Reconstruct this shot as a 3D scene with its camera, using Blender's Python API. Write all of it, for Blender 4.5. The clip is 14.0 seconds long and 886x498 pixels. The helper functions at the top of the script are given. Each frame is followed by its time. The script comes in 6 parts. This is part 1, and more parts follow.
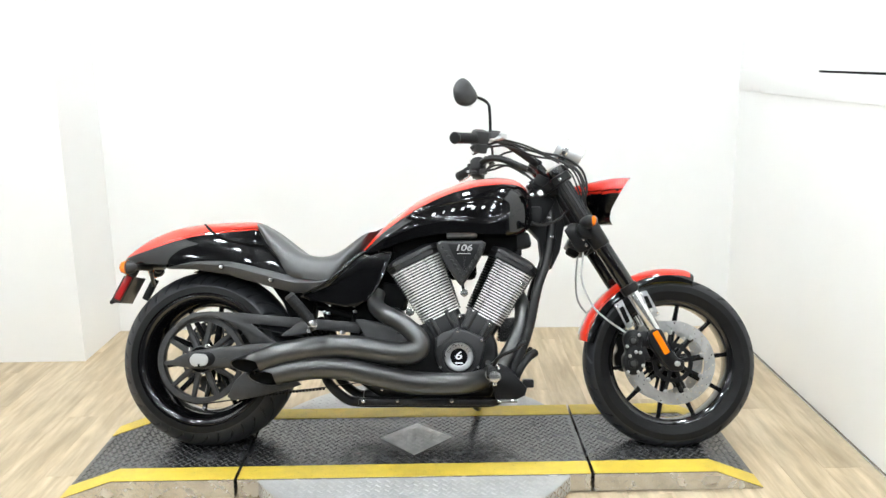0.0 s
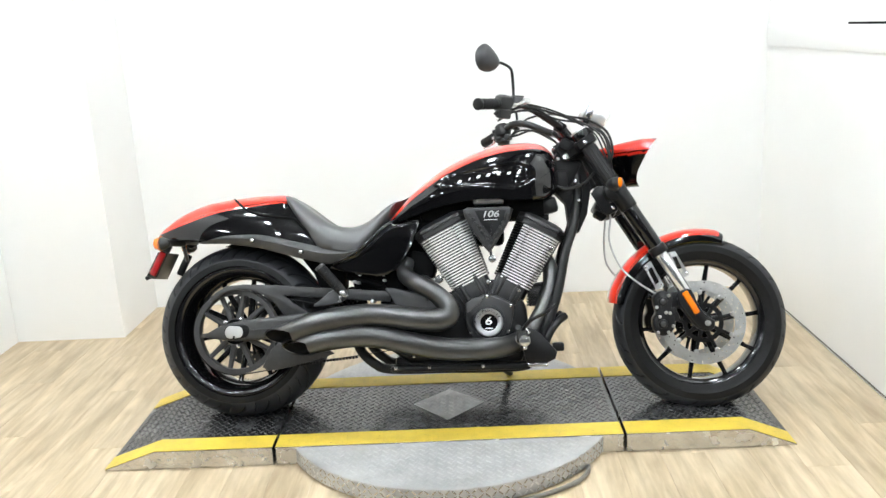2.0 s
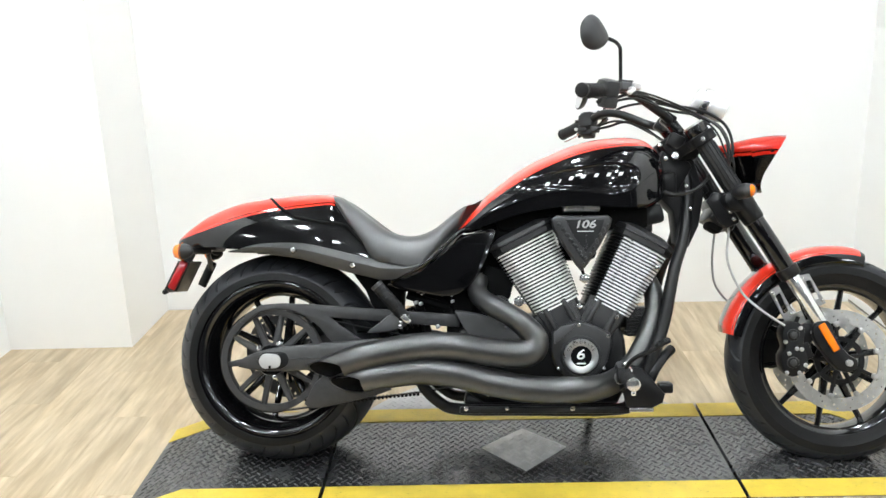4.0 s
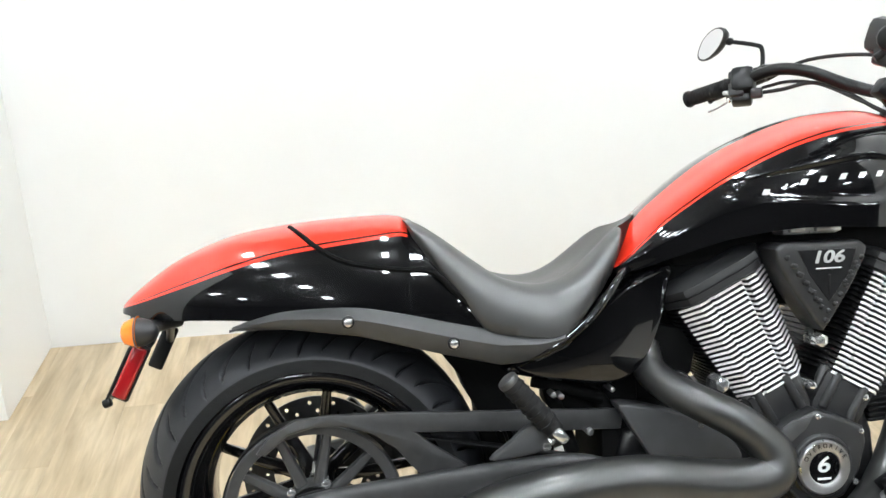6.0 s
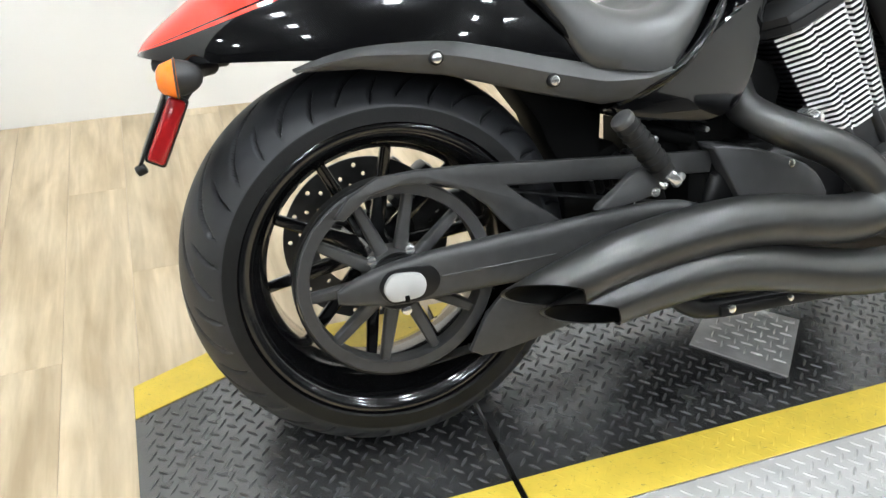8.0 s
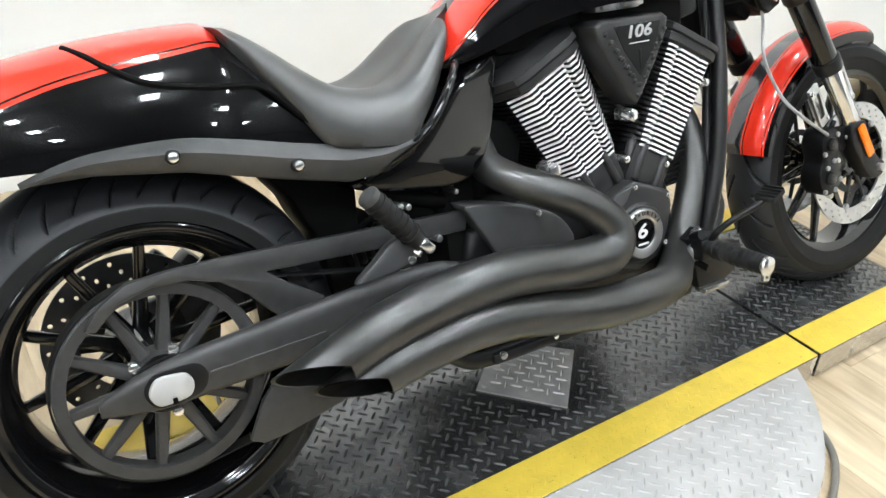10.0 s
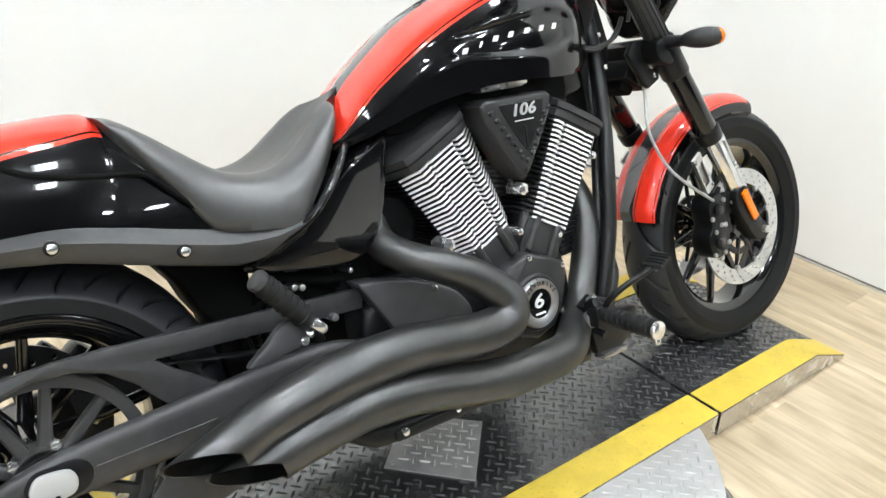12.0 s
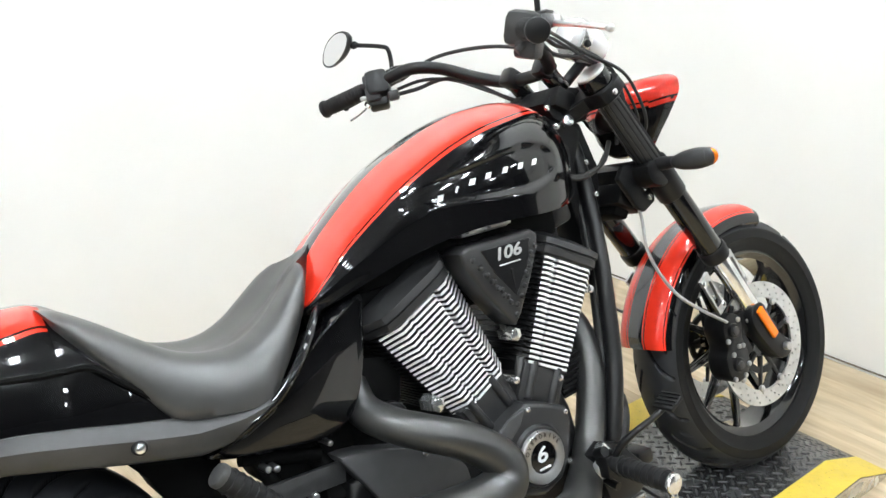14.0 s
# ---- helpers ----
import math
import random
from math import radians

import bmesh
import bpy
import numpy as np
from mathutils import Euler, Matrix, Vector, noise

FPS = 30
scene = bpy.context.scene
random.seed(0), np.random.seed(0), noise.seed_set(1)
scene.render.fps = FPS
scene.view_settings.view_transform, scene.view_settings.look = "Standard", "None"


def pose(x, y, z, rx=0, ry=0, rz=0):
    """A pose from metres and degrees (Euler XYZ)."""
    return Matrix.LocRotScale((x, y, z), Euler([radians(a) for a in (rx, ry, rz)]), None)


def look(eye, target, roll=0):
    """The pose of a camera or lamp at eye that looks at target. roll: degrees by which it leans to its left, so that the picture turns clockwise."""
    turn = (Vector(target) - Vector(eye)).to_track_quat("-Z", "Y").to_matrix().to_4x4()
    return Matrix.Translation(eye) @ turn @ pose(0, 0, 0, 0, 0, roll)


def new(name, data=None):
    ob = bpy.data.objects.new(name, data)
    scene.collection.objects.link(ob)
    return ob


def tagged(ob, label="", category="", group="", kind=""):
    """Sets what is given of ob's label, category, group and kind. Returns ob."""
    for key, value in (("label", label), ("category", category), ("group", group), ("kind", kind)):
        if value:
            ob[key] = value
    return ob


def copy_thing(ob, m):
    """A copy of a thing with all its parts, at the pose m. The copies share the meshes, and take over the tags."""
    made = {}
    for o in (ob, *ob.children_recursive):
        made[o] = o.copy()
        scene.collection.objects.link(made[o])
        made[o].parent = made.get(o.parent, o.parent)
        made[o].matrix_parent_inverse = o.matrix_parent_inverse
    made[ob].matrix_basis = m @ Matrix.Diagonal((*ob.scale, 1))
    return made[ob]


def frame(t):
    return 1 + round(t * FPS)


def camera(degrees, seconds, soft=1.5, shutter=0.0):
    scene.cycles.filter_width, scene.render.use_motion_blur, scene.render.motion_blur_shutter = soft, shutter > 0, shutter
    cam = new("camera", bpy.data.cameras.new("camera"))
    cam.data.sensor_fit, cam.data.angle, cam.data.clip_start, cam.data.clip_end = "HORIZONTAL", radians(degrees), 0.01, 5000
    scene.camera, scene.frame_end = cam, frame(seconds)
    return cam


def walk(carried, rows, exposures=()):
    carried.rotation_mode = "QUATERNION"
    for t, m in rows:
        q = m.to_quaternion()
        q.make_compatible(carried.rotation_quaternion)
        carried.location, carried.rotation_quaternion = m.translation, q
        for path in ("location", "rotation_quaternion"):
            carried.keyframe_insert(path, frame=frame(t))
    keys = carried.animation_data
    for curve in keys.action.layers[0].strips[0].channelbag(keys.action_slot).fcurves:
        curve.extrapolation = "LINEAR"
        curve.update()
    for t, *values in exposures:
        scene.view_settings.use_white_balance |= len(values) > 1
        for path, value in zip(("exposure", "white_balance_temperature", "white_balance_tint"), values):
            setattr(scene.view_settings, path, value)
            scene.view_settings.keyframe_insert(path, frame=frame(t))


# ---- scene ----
from mathutils.bvhtree import BVHTree

cam = camera(55.3, 14.0)
PATH = [
    (0, (0.017, -2.99, 1.39), (0.029, -1.04, 0.947), -0.8),
    (0.5, (0.022, -2.992, 1.384), (0.048, -1.041, 0.941), -1.3),
    (1, (0.021, -2.996, 1.387), (0.033, -1.047, 0.936), -1.7),
    (1.5, (0.023, -3.011, 1.387), (-0.014, -1.063, 0.937), -1.9),
    (2, (0.029, -3.011, 1.382), (-0.034, -1.078, 0.874), -3.1),
    (2.2, (0.042, -3.011, 1.38), (-0.065, -1.092, 0.826), -2.2),
    (4.3, (-0.343, -2.305, 1.343), (-0.392, -0.383, 0.79), -1.7),
    (4.5, (-0.425, -2.197, 1.315), (-0.454, -0.271, 0.776), -1.4),
    (5, (-0.606, -1.94, 1.319), (-0.376, -0.056, 0.689), -1.7),
    (5.5, (-0.704, -1.603, 1.313), (-0.415, 0.262, 0.654), -0.8),
    (6, (-0.803, -1.351, 1.288), (-0.51, 0.497, 0.583), -0.8),
    (6.5, (-0.95, -1.221, 1.252), (-0.374, 0.559, 0.544), -2.0),
    (7, (-1.102, -1.117, 1.23), (-0.427, 0.597, 0.452), -0.6),
    (7.5, (-1.113, -1.104, 1.169), (-0.505, 0.552, 0.226), 1.9),
    (8, (-1.13, -1.115, 1.125), (-0.571, 0.432, -0.013), 1.6),
    (8.5, (-1.117, -1.129, 1.13), (-0.487, 0.405, 0.012), 2.1),
    (9, (-1.074, -1.138, 1.14), (-0.308, 0.361, 0.06), 2.0),
    (9.2, (-1.067, -1.116, 1.156), (-0.201, 0.31, 0.053), 2.9),
    (11.3, (-1.007, -1.181, 1.217), (0.014, 0.251, 0.264), 1.8),
    (11.5, (-1.01, -1.179, 1.222), (0.037, 0.241, 0.28), 2.4),
    (12, (-0.989, -1.182, 1.219), (0.132, 0.201, 0.309), 2.4),
    (12.5, (-0.971, -1.176, 1.245), (0.23, 0.193, 0.419), 1.8),
    (13, (-0.951, -1.197, 1.28), (0.333, 0.161, 0.567), 1.7),
    (13.5, (-0.948, -1.203, 1.29), (0.317, 0.184, 0.602), 1.4),
    (14, (-0.832, -1.126, 1.285), (0.28, 0.373, 0.565), -2.5),
]
walk(cam, [(t, look(eye, target, roll)) for t, eye, target, roll in PATH])

# ---- light ----
world = bpy.data.worlds.new("world")
scene.world = world
world.use_nodes = True
world.node_tree.nodes["Background"].inputs[0].default_value = (0.9, 0.95, 1.0, 1)
world.node_tree.nodes["Background"].inputs[1].default_value = 0.05
scene.view_settings.exposure = 1.0
LAMP = 62.0            # glow of a ceiling lamp's diffuser
FLOOR_Z = -0.068
CEIL_Z = 3.3


# ---- materials ----
def mat(name, base, rough=0.5, metal=0.0, coat=0.0, spec=0.5, vary=0.12, scale=30.0, bump=0.0, bump_scale=200.0, rough_vary=0.08, emit=0.0, ior=1.5, stretch=(1, 1, 1), second=None):
    """A principled material with colour and gloss broken up at two scales, and a fine relief."""
    m = bpy.data.materials.new(name)
    m.use_nodes = True
    n, l = m.node_tree.nodes, m.node_tree.links
    p = n["Principled BSDF"]
    co = n.new("ShaderNodeTexCoord")
    mp = n.new("ShaderNodeMapping")
    mp.inputs["Scale"].default_value = stretch
    l.new(co.outputs["Object"], mp.inputs[0])
    big, small = n.new("ShaderNodeTexNoise"), n.new("ShaderNodeTexNoise")
    big.inputs["Scale"].default_value, small.inputs["Scale"].default_value = scale * 0.15, scale
    big.inputs["Detail"].default_value, small.inputs["Detail"].default_value = 3, 6
    for q in (big, small):
        l.new(mp.outputs[0], q.inputs["Vector"])
    add = n.new("ShaderNodeMath")
    add.operation = "ADD"
    l.new(big.outputs["Fac"], add.inputs[0])
    l.new(small.outputs["Fac"], add.inputs[1])
    ramp = n.new("ShaderNodeMapRange")
    ramp.inputs["From Min"].default_value, ramp.inputs["From Max"].default_value = 0.7, 1.3
    l.new(add.outputs[0], ramp.inputs["Value"])
    mix = n.new("ShaderNodeMix")
    mix.data_type = "RGBA"
    lo = second or tuple(c * (1 - vary) for c in base)
    hi = base if second else tuple(min(1, c * (1 + vary)) for c in base)
    mix.inputs[6].default_value, mix.inputs[7].default_value = (*lo, 1), (*hi, 1)
    l.new(ramp.outputs[0], mix.inputs[0])
    l.new(mix.outputs[2], p.inputs["Base Color"])
    rr = n.new("ShaderNodeMapRange")
    rr.inputs["To Min"].default_value, rr.inputs["To Max"].default_value = max(0.02, rough - rough_vary), min(1, rough + rough_vary)
    l.new(small.outputs["Fac"], rr.inputs["Value"])
    l.new(rr.outputs[0], p.inputs["Roughness"])
    p.inputs["Metallic"].default_value = metal
    p.inputs["Coat Weight"].default_value = coat
    p.inputs["Coat Roughness"].default_value = 0.03
    p.inputs["Specular IOR Level"].default_value = spec
    p.inputs["IOR"].default_value = ior
    if bump:
        bt, bn = n.new("ShaderNodeTexNoise"), n.new("ShaderNodeBump")
        bt.inputs["Scale"].default_value, bt.inputs["Detail"].default_value = bump_scale, 5
        bn.inputs["Strength"].default_value, bn.inputs["Distance"].default_value = bump, 0.002
        l.new(mp.outputs[0], bt.inputs["Vector"])
        l.new(bt.outputs["Fac"], bn.inputs["Height"])
        l.new(bn.outputs[0], p.inputs["Normal"])
    if emit:
        p.inputs["Emission Color"].default_value = (*base, 1)
        p.inputs["Emission Strength"].default_value = emit
    return m


def plank_material():
    """Pale oak-look vinyl planks: each plank takes its own tone, with a grain along it."""
    m = mat("pale_oak_vinyl", (0.56, 0.462, 0.326), rough=0.42, vary=0.10, scale=9, bump=0.08, bump_scale=120, stretch=(8, 1, 1))
    n, l = m.node_tree.nodes, m.node_tree.links
    p = n["Principled BSDF"]
    src = p.inputs["Base Color"].links[0].from_socket
    info, hsv, mr = n.new("ShaderNodeObjectInfo"), n.new("ShaderNodeHueSaturation"), n.new("ShaderNodeMapRange")
    mr.inputs["To Min"].default_value, mr.inputs["To Max"].default_value = 0.93, 1.07
    l.new(info.outputs["Random"], mr.inputs["Value"])
    l.new(mr.outputs[0], hsv.inputs["Value"])
    l.new(src, hsv.inputs["Color"])
    far = n.new("ShaderNodeMath")
    far.operation = "MULTIPLY"
    far.inputs[1].default_value = 37.0
    l.new(info.outputs["Random"], far.inputs[0])
    wave = n.new("ShaderNodeTexNoise")
    wave.inputs["Scale"].default_value, wave.inputs["Detail"].default_value, wave.inputs["Distortion"].default_value = 5.0, 7, 0.35
    mp2, co = n.new("ShaderNodeMapping"), n.new("ShaderNodeTexCoord")
    mp2.inputs["Scale"].default_value = (6.5, 0.6, 1)
    l.new(co.outputs["Object"], mp2.inputs[0])
    l.new(far.outputs[0], mp2.inputs["Location"])
    first = [q for q in n if q.type == "MAPPING"][0]
    l.new(far.outputs[0], first.inputs["Location"])
    l.new(mp2.outputs[0], wave.inputs["Vector"])
    mix, cr = n.new("ShaderNodeMix"), n.new("ShaderNodeMapRange")
    mix.data_type, mix.blend_type = "RGBA", "MULTIPLY"
    cr.inputs["From Min"].default_value, cr.inputs["From Max"].default_value = 0.35, 0.65
    l.new(wave.outputs["Fac"], cr.inputs["Value"])
    l.new(hsv.outputs[0], mix.inputs[6])
    tone = n.new("ShaderNodeMix")
    tone.data_type = "RGBA"
    tone.inputs[6].default_value, tone.inputs[7].default_value = (0.78, 0.745, 0.69, 1), (1.07, 1.065, 1.05, 1)
    l.new(cr.outputs[0], tone.inputs[0])
    l.new(tone.outputs[2], mix.inputs[7])
    mix.inputs[0].default_value = 1.0
    cloud, mp3, span, dusk, last = n.new("ShaderNodeTexNoise"), n.new("ShaderNodeMapping"), n.new("ShaderNodeMapRange"), n.new("ShaderNodeMix"), n.new("ShaderNodeMix")
    cloud.inputs["Scale"].default_value, cloud.inputs["Detail"].default_value, cloud.inputs["Distortion"].default_value = 3.2, 4, 0.6
    mp3.inputs["Scale"].default_value = (3.0, 0.9, 1)
    l.new(co.outputs["Object"], mp3.inputs[0])
    l.new(far.outputs[0], mp3.inputs["Location"])
    l.new(mp3.outputs[0], cloud.inputs["Vector"])
    span.inputs["From Min"].default_value, span.inputs["From Max"].default_value = 0.38, 0.62
    l.new(cloud.outputs["Fac"], span.inputs["Value"])
    dusk.data_type = last.data_type = "RGBA"
    last.blend_type = "MULTIPLY"
    dusk.inputs[6].default_value, dusk.inputs[7].default_value = (0.86, 0.825, 0.775, 1), (1.05, 1.045, 1.04, 1)
    l.new(span.outputs[0], dusk.inputs[0])
    l.new(mix.outputs[2], last.inputs[6])
    l.new(dusk.outputs[2], last.inputs[7])
    last.inputs[0].default_value = 1.0
    l.new(last.outputs[2], p.inputs["Base Color"])
    return m


WALL = mat("white_wall_paint", (0.848, 0.843, 0.826), rough=0.36, vary=0.02, scale=2.5, bump=0.06, bump_scale=90)
BAYCEIL = mat("grey_ceiling_paint", (0.16, 0.16, 0.16), rough=0.8, vary=0.03, scale=4)
CEIL = mat("ceiling_paint", (0.12, 0.12, 0.12), rough=0.8, vary=0.03, scale=4, bump=0.05)
OAK = plank_material()
DARKWALL = mat("unseen_wall_charcoal", (0.11, 0.11, 0.113), rough=0.6, vary=0.15, scale=3)
BOUNCE_FLOOR = mat("unseen_floor_tone", (0.22, 0.20, 0.175), rough=0.5, vary=0.10, scale=12, bump=0.1)
DARKDISC = mat("dark_disc_steel", (0.10, 0.10, 0.10), rough=0.35, metal=0.9, vary=0.15, scale=50)
JOINT = mat("floor_joint", (0.50, 0.41, 0.29), rough=0.8)
DECK = mat("charcoal_tread_plate", (0.024, 0.024, 0.0245), rough=0.25, spec=0.9, ior=1.75, vary=0.4, scale=14, bump=0.1, bump_scale=260, rough_vary=0.12)
LUG = mat("worn_tread_lug", (0.050, 0.050, 0.051), rough=0.36, metal=0.2, vary=0.6, scale=18, rough_vary=0.12)
STEEL = mat("bare_tread_plate", (0.46, 0.455, 0.445), rough=0.42, metal=0.4, vary=0.18, scale=12, bump=0.1, rough_vary=0.12)
EDGE = mat("polished_plate_edge", (0.62, 0.61, 0.59), rough=0.26, metal=0.9, vary=0.12, scale=14, bump=0.05, rough_vary=0.08)
DIAMOND = mat("dull_tread_plate", (0.50, 0.495, 0.485), rough=0.38, metal=0.5, vary=0.3, scale=20, bump=0.15, rough_vary=0.12)
YELLOW = mat("safety_yellow_tape", (0.66, 0.48, 0.06), rough=0.45, vary=0.12, scale=22, bump=0.1, rough_vary=0.1)
n, l = YELLOW.node_tree.nodes, YELLOW.node_tree.links
chip, cut, worn = n.new("ShaderNodeTexNoise"), n.new("ShaderNodeMapRange"), n.new("ShaderNodeMix")
chip.inputs["Scale"].default_value, chip.inputs["Detail"].default_value = 75.0, 3
cut.inputs["From Min"].default_value, cut.inputs["From Max"].default_value = 0.66, 0.70
worn.data_type = "RGBA"
worn.inputs[7].default_value = (0.10, 0.075, 0.03, 1)
l.new(chip.outputs["Fac"], cut.inputs["Value"])
l.new(cut.outputs[0], worn.inputs[0])
paint = n["Principled BSDF"].inputs["Base Color"]
l.new(paint.links[0].from_socket, worn.inputs[6])
l.new(worn.outputs[2], paint)
RED = mat("gloss_red_paint", (0.80, 0.036, 0.016), rough=0.3, spec=0.2, coat=1.0, vary=0.03, scale=300, rough_vary=0.03)
ENGINE = mat("grey_engine_paint", (0.060, 0.060, 0.062), rough=0.42, vary=0.15, bump=0.1, bump_scale=500)
BLACK = mat("gloss_black_paint", (0.0025, 0.0025, 0.003), rough=0.2, spec=0.1, coat=1.0, vary=0.2, scale=200, rough_vary=0.03)
PIN = mat("dark_pinstripe", (0.022, 0.003, 0.0025), rough=0.15, coat=1.0, rough_vary=0.03)
GREY_STRIPE = mat("graphite_stripe", (0.032, 0.032, 0.033), rough=0.14, coat=1.0, vary=0.05)
SATIN = mat("satin_black_metal", (0.006, 0.006, 0.0065), spec=0.35, rough=0.32, vary=0.2, scale=40, bump=0.05, bump_scale=400)
MATTE = mat("matte_black_coating", (0.036, 0.036, 0.0365), spec=0.5, ior=1.5, rough=0.42, vary=0.25, scale=60, bump=0.12, bump_scale=700)
PIPE = mat("black_ceramic_pipe", (0.18, 0.179, 0.176), spec=0.6, ior=1.75, rough=0.3, vary=0.1, scale=20, bump=0.03, bump_scale=500, rough_vary=0.01, metal=0.75)
RIM = mat("gloss_black_rim", (0.005, 0.005, 0.0055), rough=0.14, coat=0.6, vary=0.2, rough_vary=0.04)
TREAD = mat("worn_tread_rubber", (0.018, 0.019, 0.022), rough=0.47, vary=0.25, scale=25, bump=0.15, bump_scale=300, spec=0.42)
RUBBER = mat("tyre_rubber", (0.007, 0.007, 0.0073), spec=0.22, ior=1.5, rough=0.52, vary=0.25, scale=25, bump=0.2, bump_scale=300)
GRIP = mat("grip_rubber", (0.009, 0.009, 0.0095), rough=0.6, vary=0.2, scale=60, bump=0.2, spec=0.35)
LEATHER = mat("black_vinyl_seat", (0.038, 0.0374, 0.0368), spec=0.75, ior=1.62, rough=0.34, vary=0.15, scale=50, bump=0.07, bump_scale=1100, rough_vary=0.02)
PLASTIC = mat("grey_black_plastic", (0.020, 0.020, 0.0208), spec=0.5, ior=1.5, rough=0.4, vary=0.15, scale=50, bump=0.15, bump_scale=600)
RAIL = mat("grey_rail_plastic", (0.048, 0.048, 0.049), spec=0.5, rough=0.42, vary=0.15, scale=50, bump=0.15, bump_scale=600)
FIN = mat("machined_fin_edge", (0.86, 0.86, 0.85), rough=0.3, metal=0.0, vary=0.08, scale=90)
POLISH = mat("polished_metal", (0.42, 0.41, 0.40), rough=0.2, metal=0.85, vary=0.05)
CHROME = mat("chrome", (0.82, 0.82, 0.82), rough=0.14, metal=0.9, vary=0.03, rough_vary=0.03)
ALU = mat("brushed_aluminium", (0.6, 0.6, 0.6), rough=0.3, metal=0.95, vary=0.1, scale=60)
DISC = mat("brushed_disc_steel", (0.66, 0.66, 0.65), rough=0.32, metal=0.9, vary=0.12, scale=50, stretch=(1, 8, 1))
WHITE = mat("white_cap_plastic", (0.44, 0.44, 0.435), rough=0.4, vary=0.05)
AMBER = mat("amber_lens", (0.90, 0.20, 0.004), rough=0.12, coat=0.3, vary=0.08, scale=120)
REDLENS = mat("red_lens", (0.32, 0.008, 0.010), rough=0.12, coat=0.8, vary=0.1, scale=120)
# for gaps, seams and deep-set black parts, with their shade in the colour
DARK = mat("dark_void", (0.003, 0.003, 0.003), rough=0.7, spec=0.1)
CABLE = mat("black_cable", (0.01, 0.01, 0.01), rough=0.45)
BRAID = mat("clear_braided_hose", (0.42, 0.42, 0.42), rough=0.35, metal=0.5, vary=0.2, scale=400, bump=0.3, bump_scale=1500)
PRINT = mat("silver_print", (0.78, 0.78, 0.78), rough=0.4, metal=0.0, vary=0.04)
GREYPRINT = mat("grey_print", (0.40, 0.40, 0.40), rough=0.4, vary=0.06)
DARKCAST = mat("black_cast_metal", (0.005, 0.005, 0.0055), rough=0.5, spec=0.25, vary=0.2, scale=60, bump=0.1, bump_scale=500)
CUP = mat("bright_meter_cup", (0.80, 0.80, 0.80), rough=0.16, metal=0.55, vary=0.05, rough_vary=0.03)
LENS = mat("mirror_glass", (0.8, 0.8, 0.82), rough=0.02, metal=1.0, vary=0.01, rough_vary=0.01)
GLOW = mat("lamp_diffuser", (0.885, 0.955, 1.0), rough=0.6, vary=0.0, emit=LAMP)
LAMPBODY = mat("white_lamp_body", (0.7, 0.7, 0.7), rough=0.5)


# ---- mesh helpers ----
def finish(ob, mats, sharp=38):
    for m in mats if isinstance(mats, (list, tuple)) else [mats]:
        ob.data.materials.append(m)
    ob.data.shade_smooth()
    ob.data.set_sharp_from_angle(angle=radians(sharp))
    return ob


def part(name, bm, material, parent=None, label="", sharp=38):
    """Links a bmesh as one mesh object under a thing or a part."""
    bmesh.ops.recalc_face_normals(bm, faces=bm.faces)
    me = bpy.data.meshes.new(name)
    bm.to_mesh(me)
    bm.free()
    ob = new(name, me)
    ob.parent = parent
    finish(ob, material, sharp)
    if label:
        ob["label"] = label
    return ob


def share(name, ob, parent, m=None):
    """Another piece on the same mesh."""
    o = new(name, ob.data)
    o.parent = parent
    if m is not None:
        o.matrix_basis = m
    return o


def thing(name, label, category, group="", kind="", at=None):
    e = new(name)
    e.empty_display_size = 0.05
    if at is not None:
        e.matrix_basis = at
    return tagged(e, label, category, group, kind)


def spline(pts, sub=6, closed=False):
    """Points of a Catmull-Rom curve through pts (tuples of any length)."""
    p = [Vector(q) if len(q) < 4 else np.array(q, float) for q in pts]
    n, out = len(p), []
    for i in range(n if closed else n - 1):
        a, b = p[i], p[(i + 1) % n]
        o = p[(i - 1) % n] if closed or i else a * 2 - b
        c = p[(i + 2) % n] if closed or i + 2 < n else b * 2 - a
        for k in range(sub):
            t = k / sub
            out.append(0.5 * (2 * a + (b - o) * t + (2 * o - 5 * a + 4 * b - c) * t * t + (3 * a - o - 3 * b + c) * t ** 3))
    if not closed:
        out.append(p[-1])
    return out


def loft(rings, cap=True, mats=None, closed=True):
    """Quads between rings of equally many points. mats(i, j): material slot of a quad."""
    bm = bmesh.new()
    v = [[bm.verts.new(q) for q in r] for r in rings]
    n = len(rings[0])
    for i in range(len(rings) - 1):
        for j in range(n if closed else n - 1):
            f = bm.faces.new((v[i][j], v[i][(j + 1) % n], v[i + 1][(j + 1) % n], v[i + 1][j]))
            if mats:
                f.material_index = mats(i, j)
    if cap and closed:
        bm.faces.new(v[0][::-1])
        bm.faces.new(v[-1])
    return bm


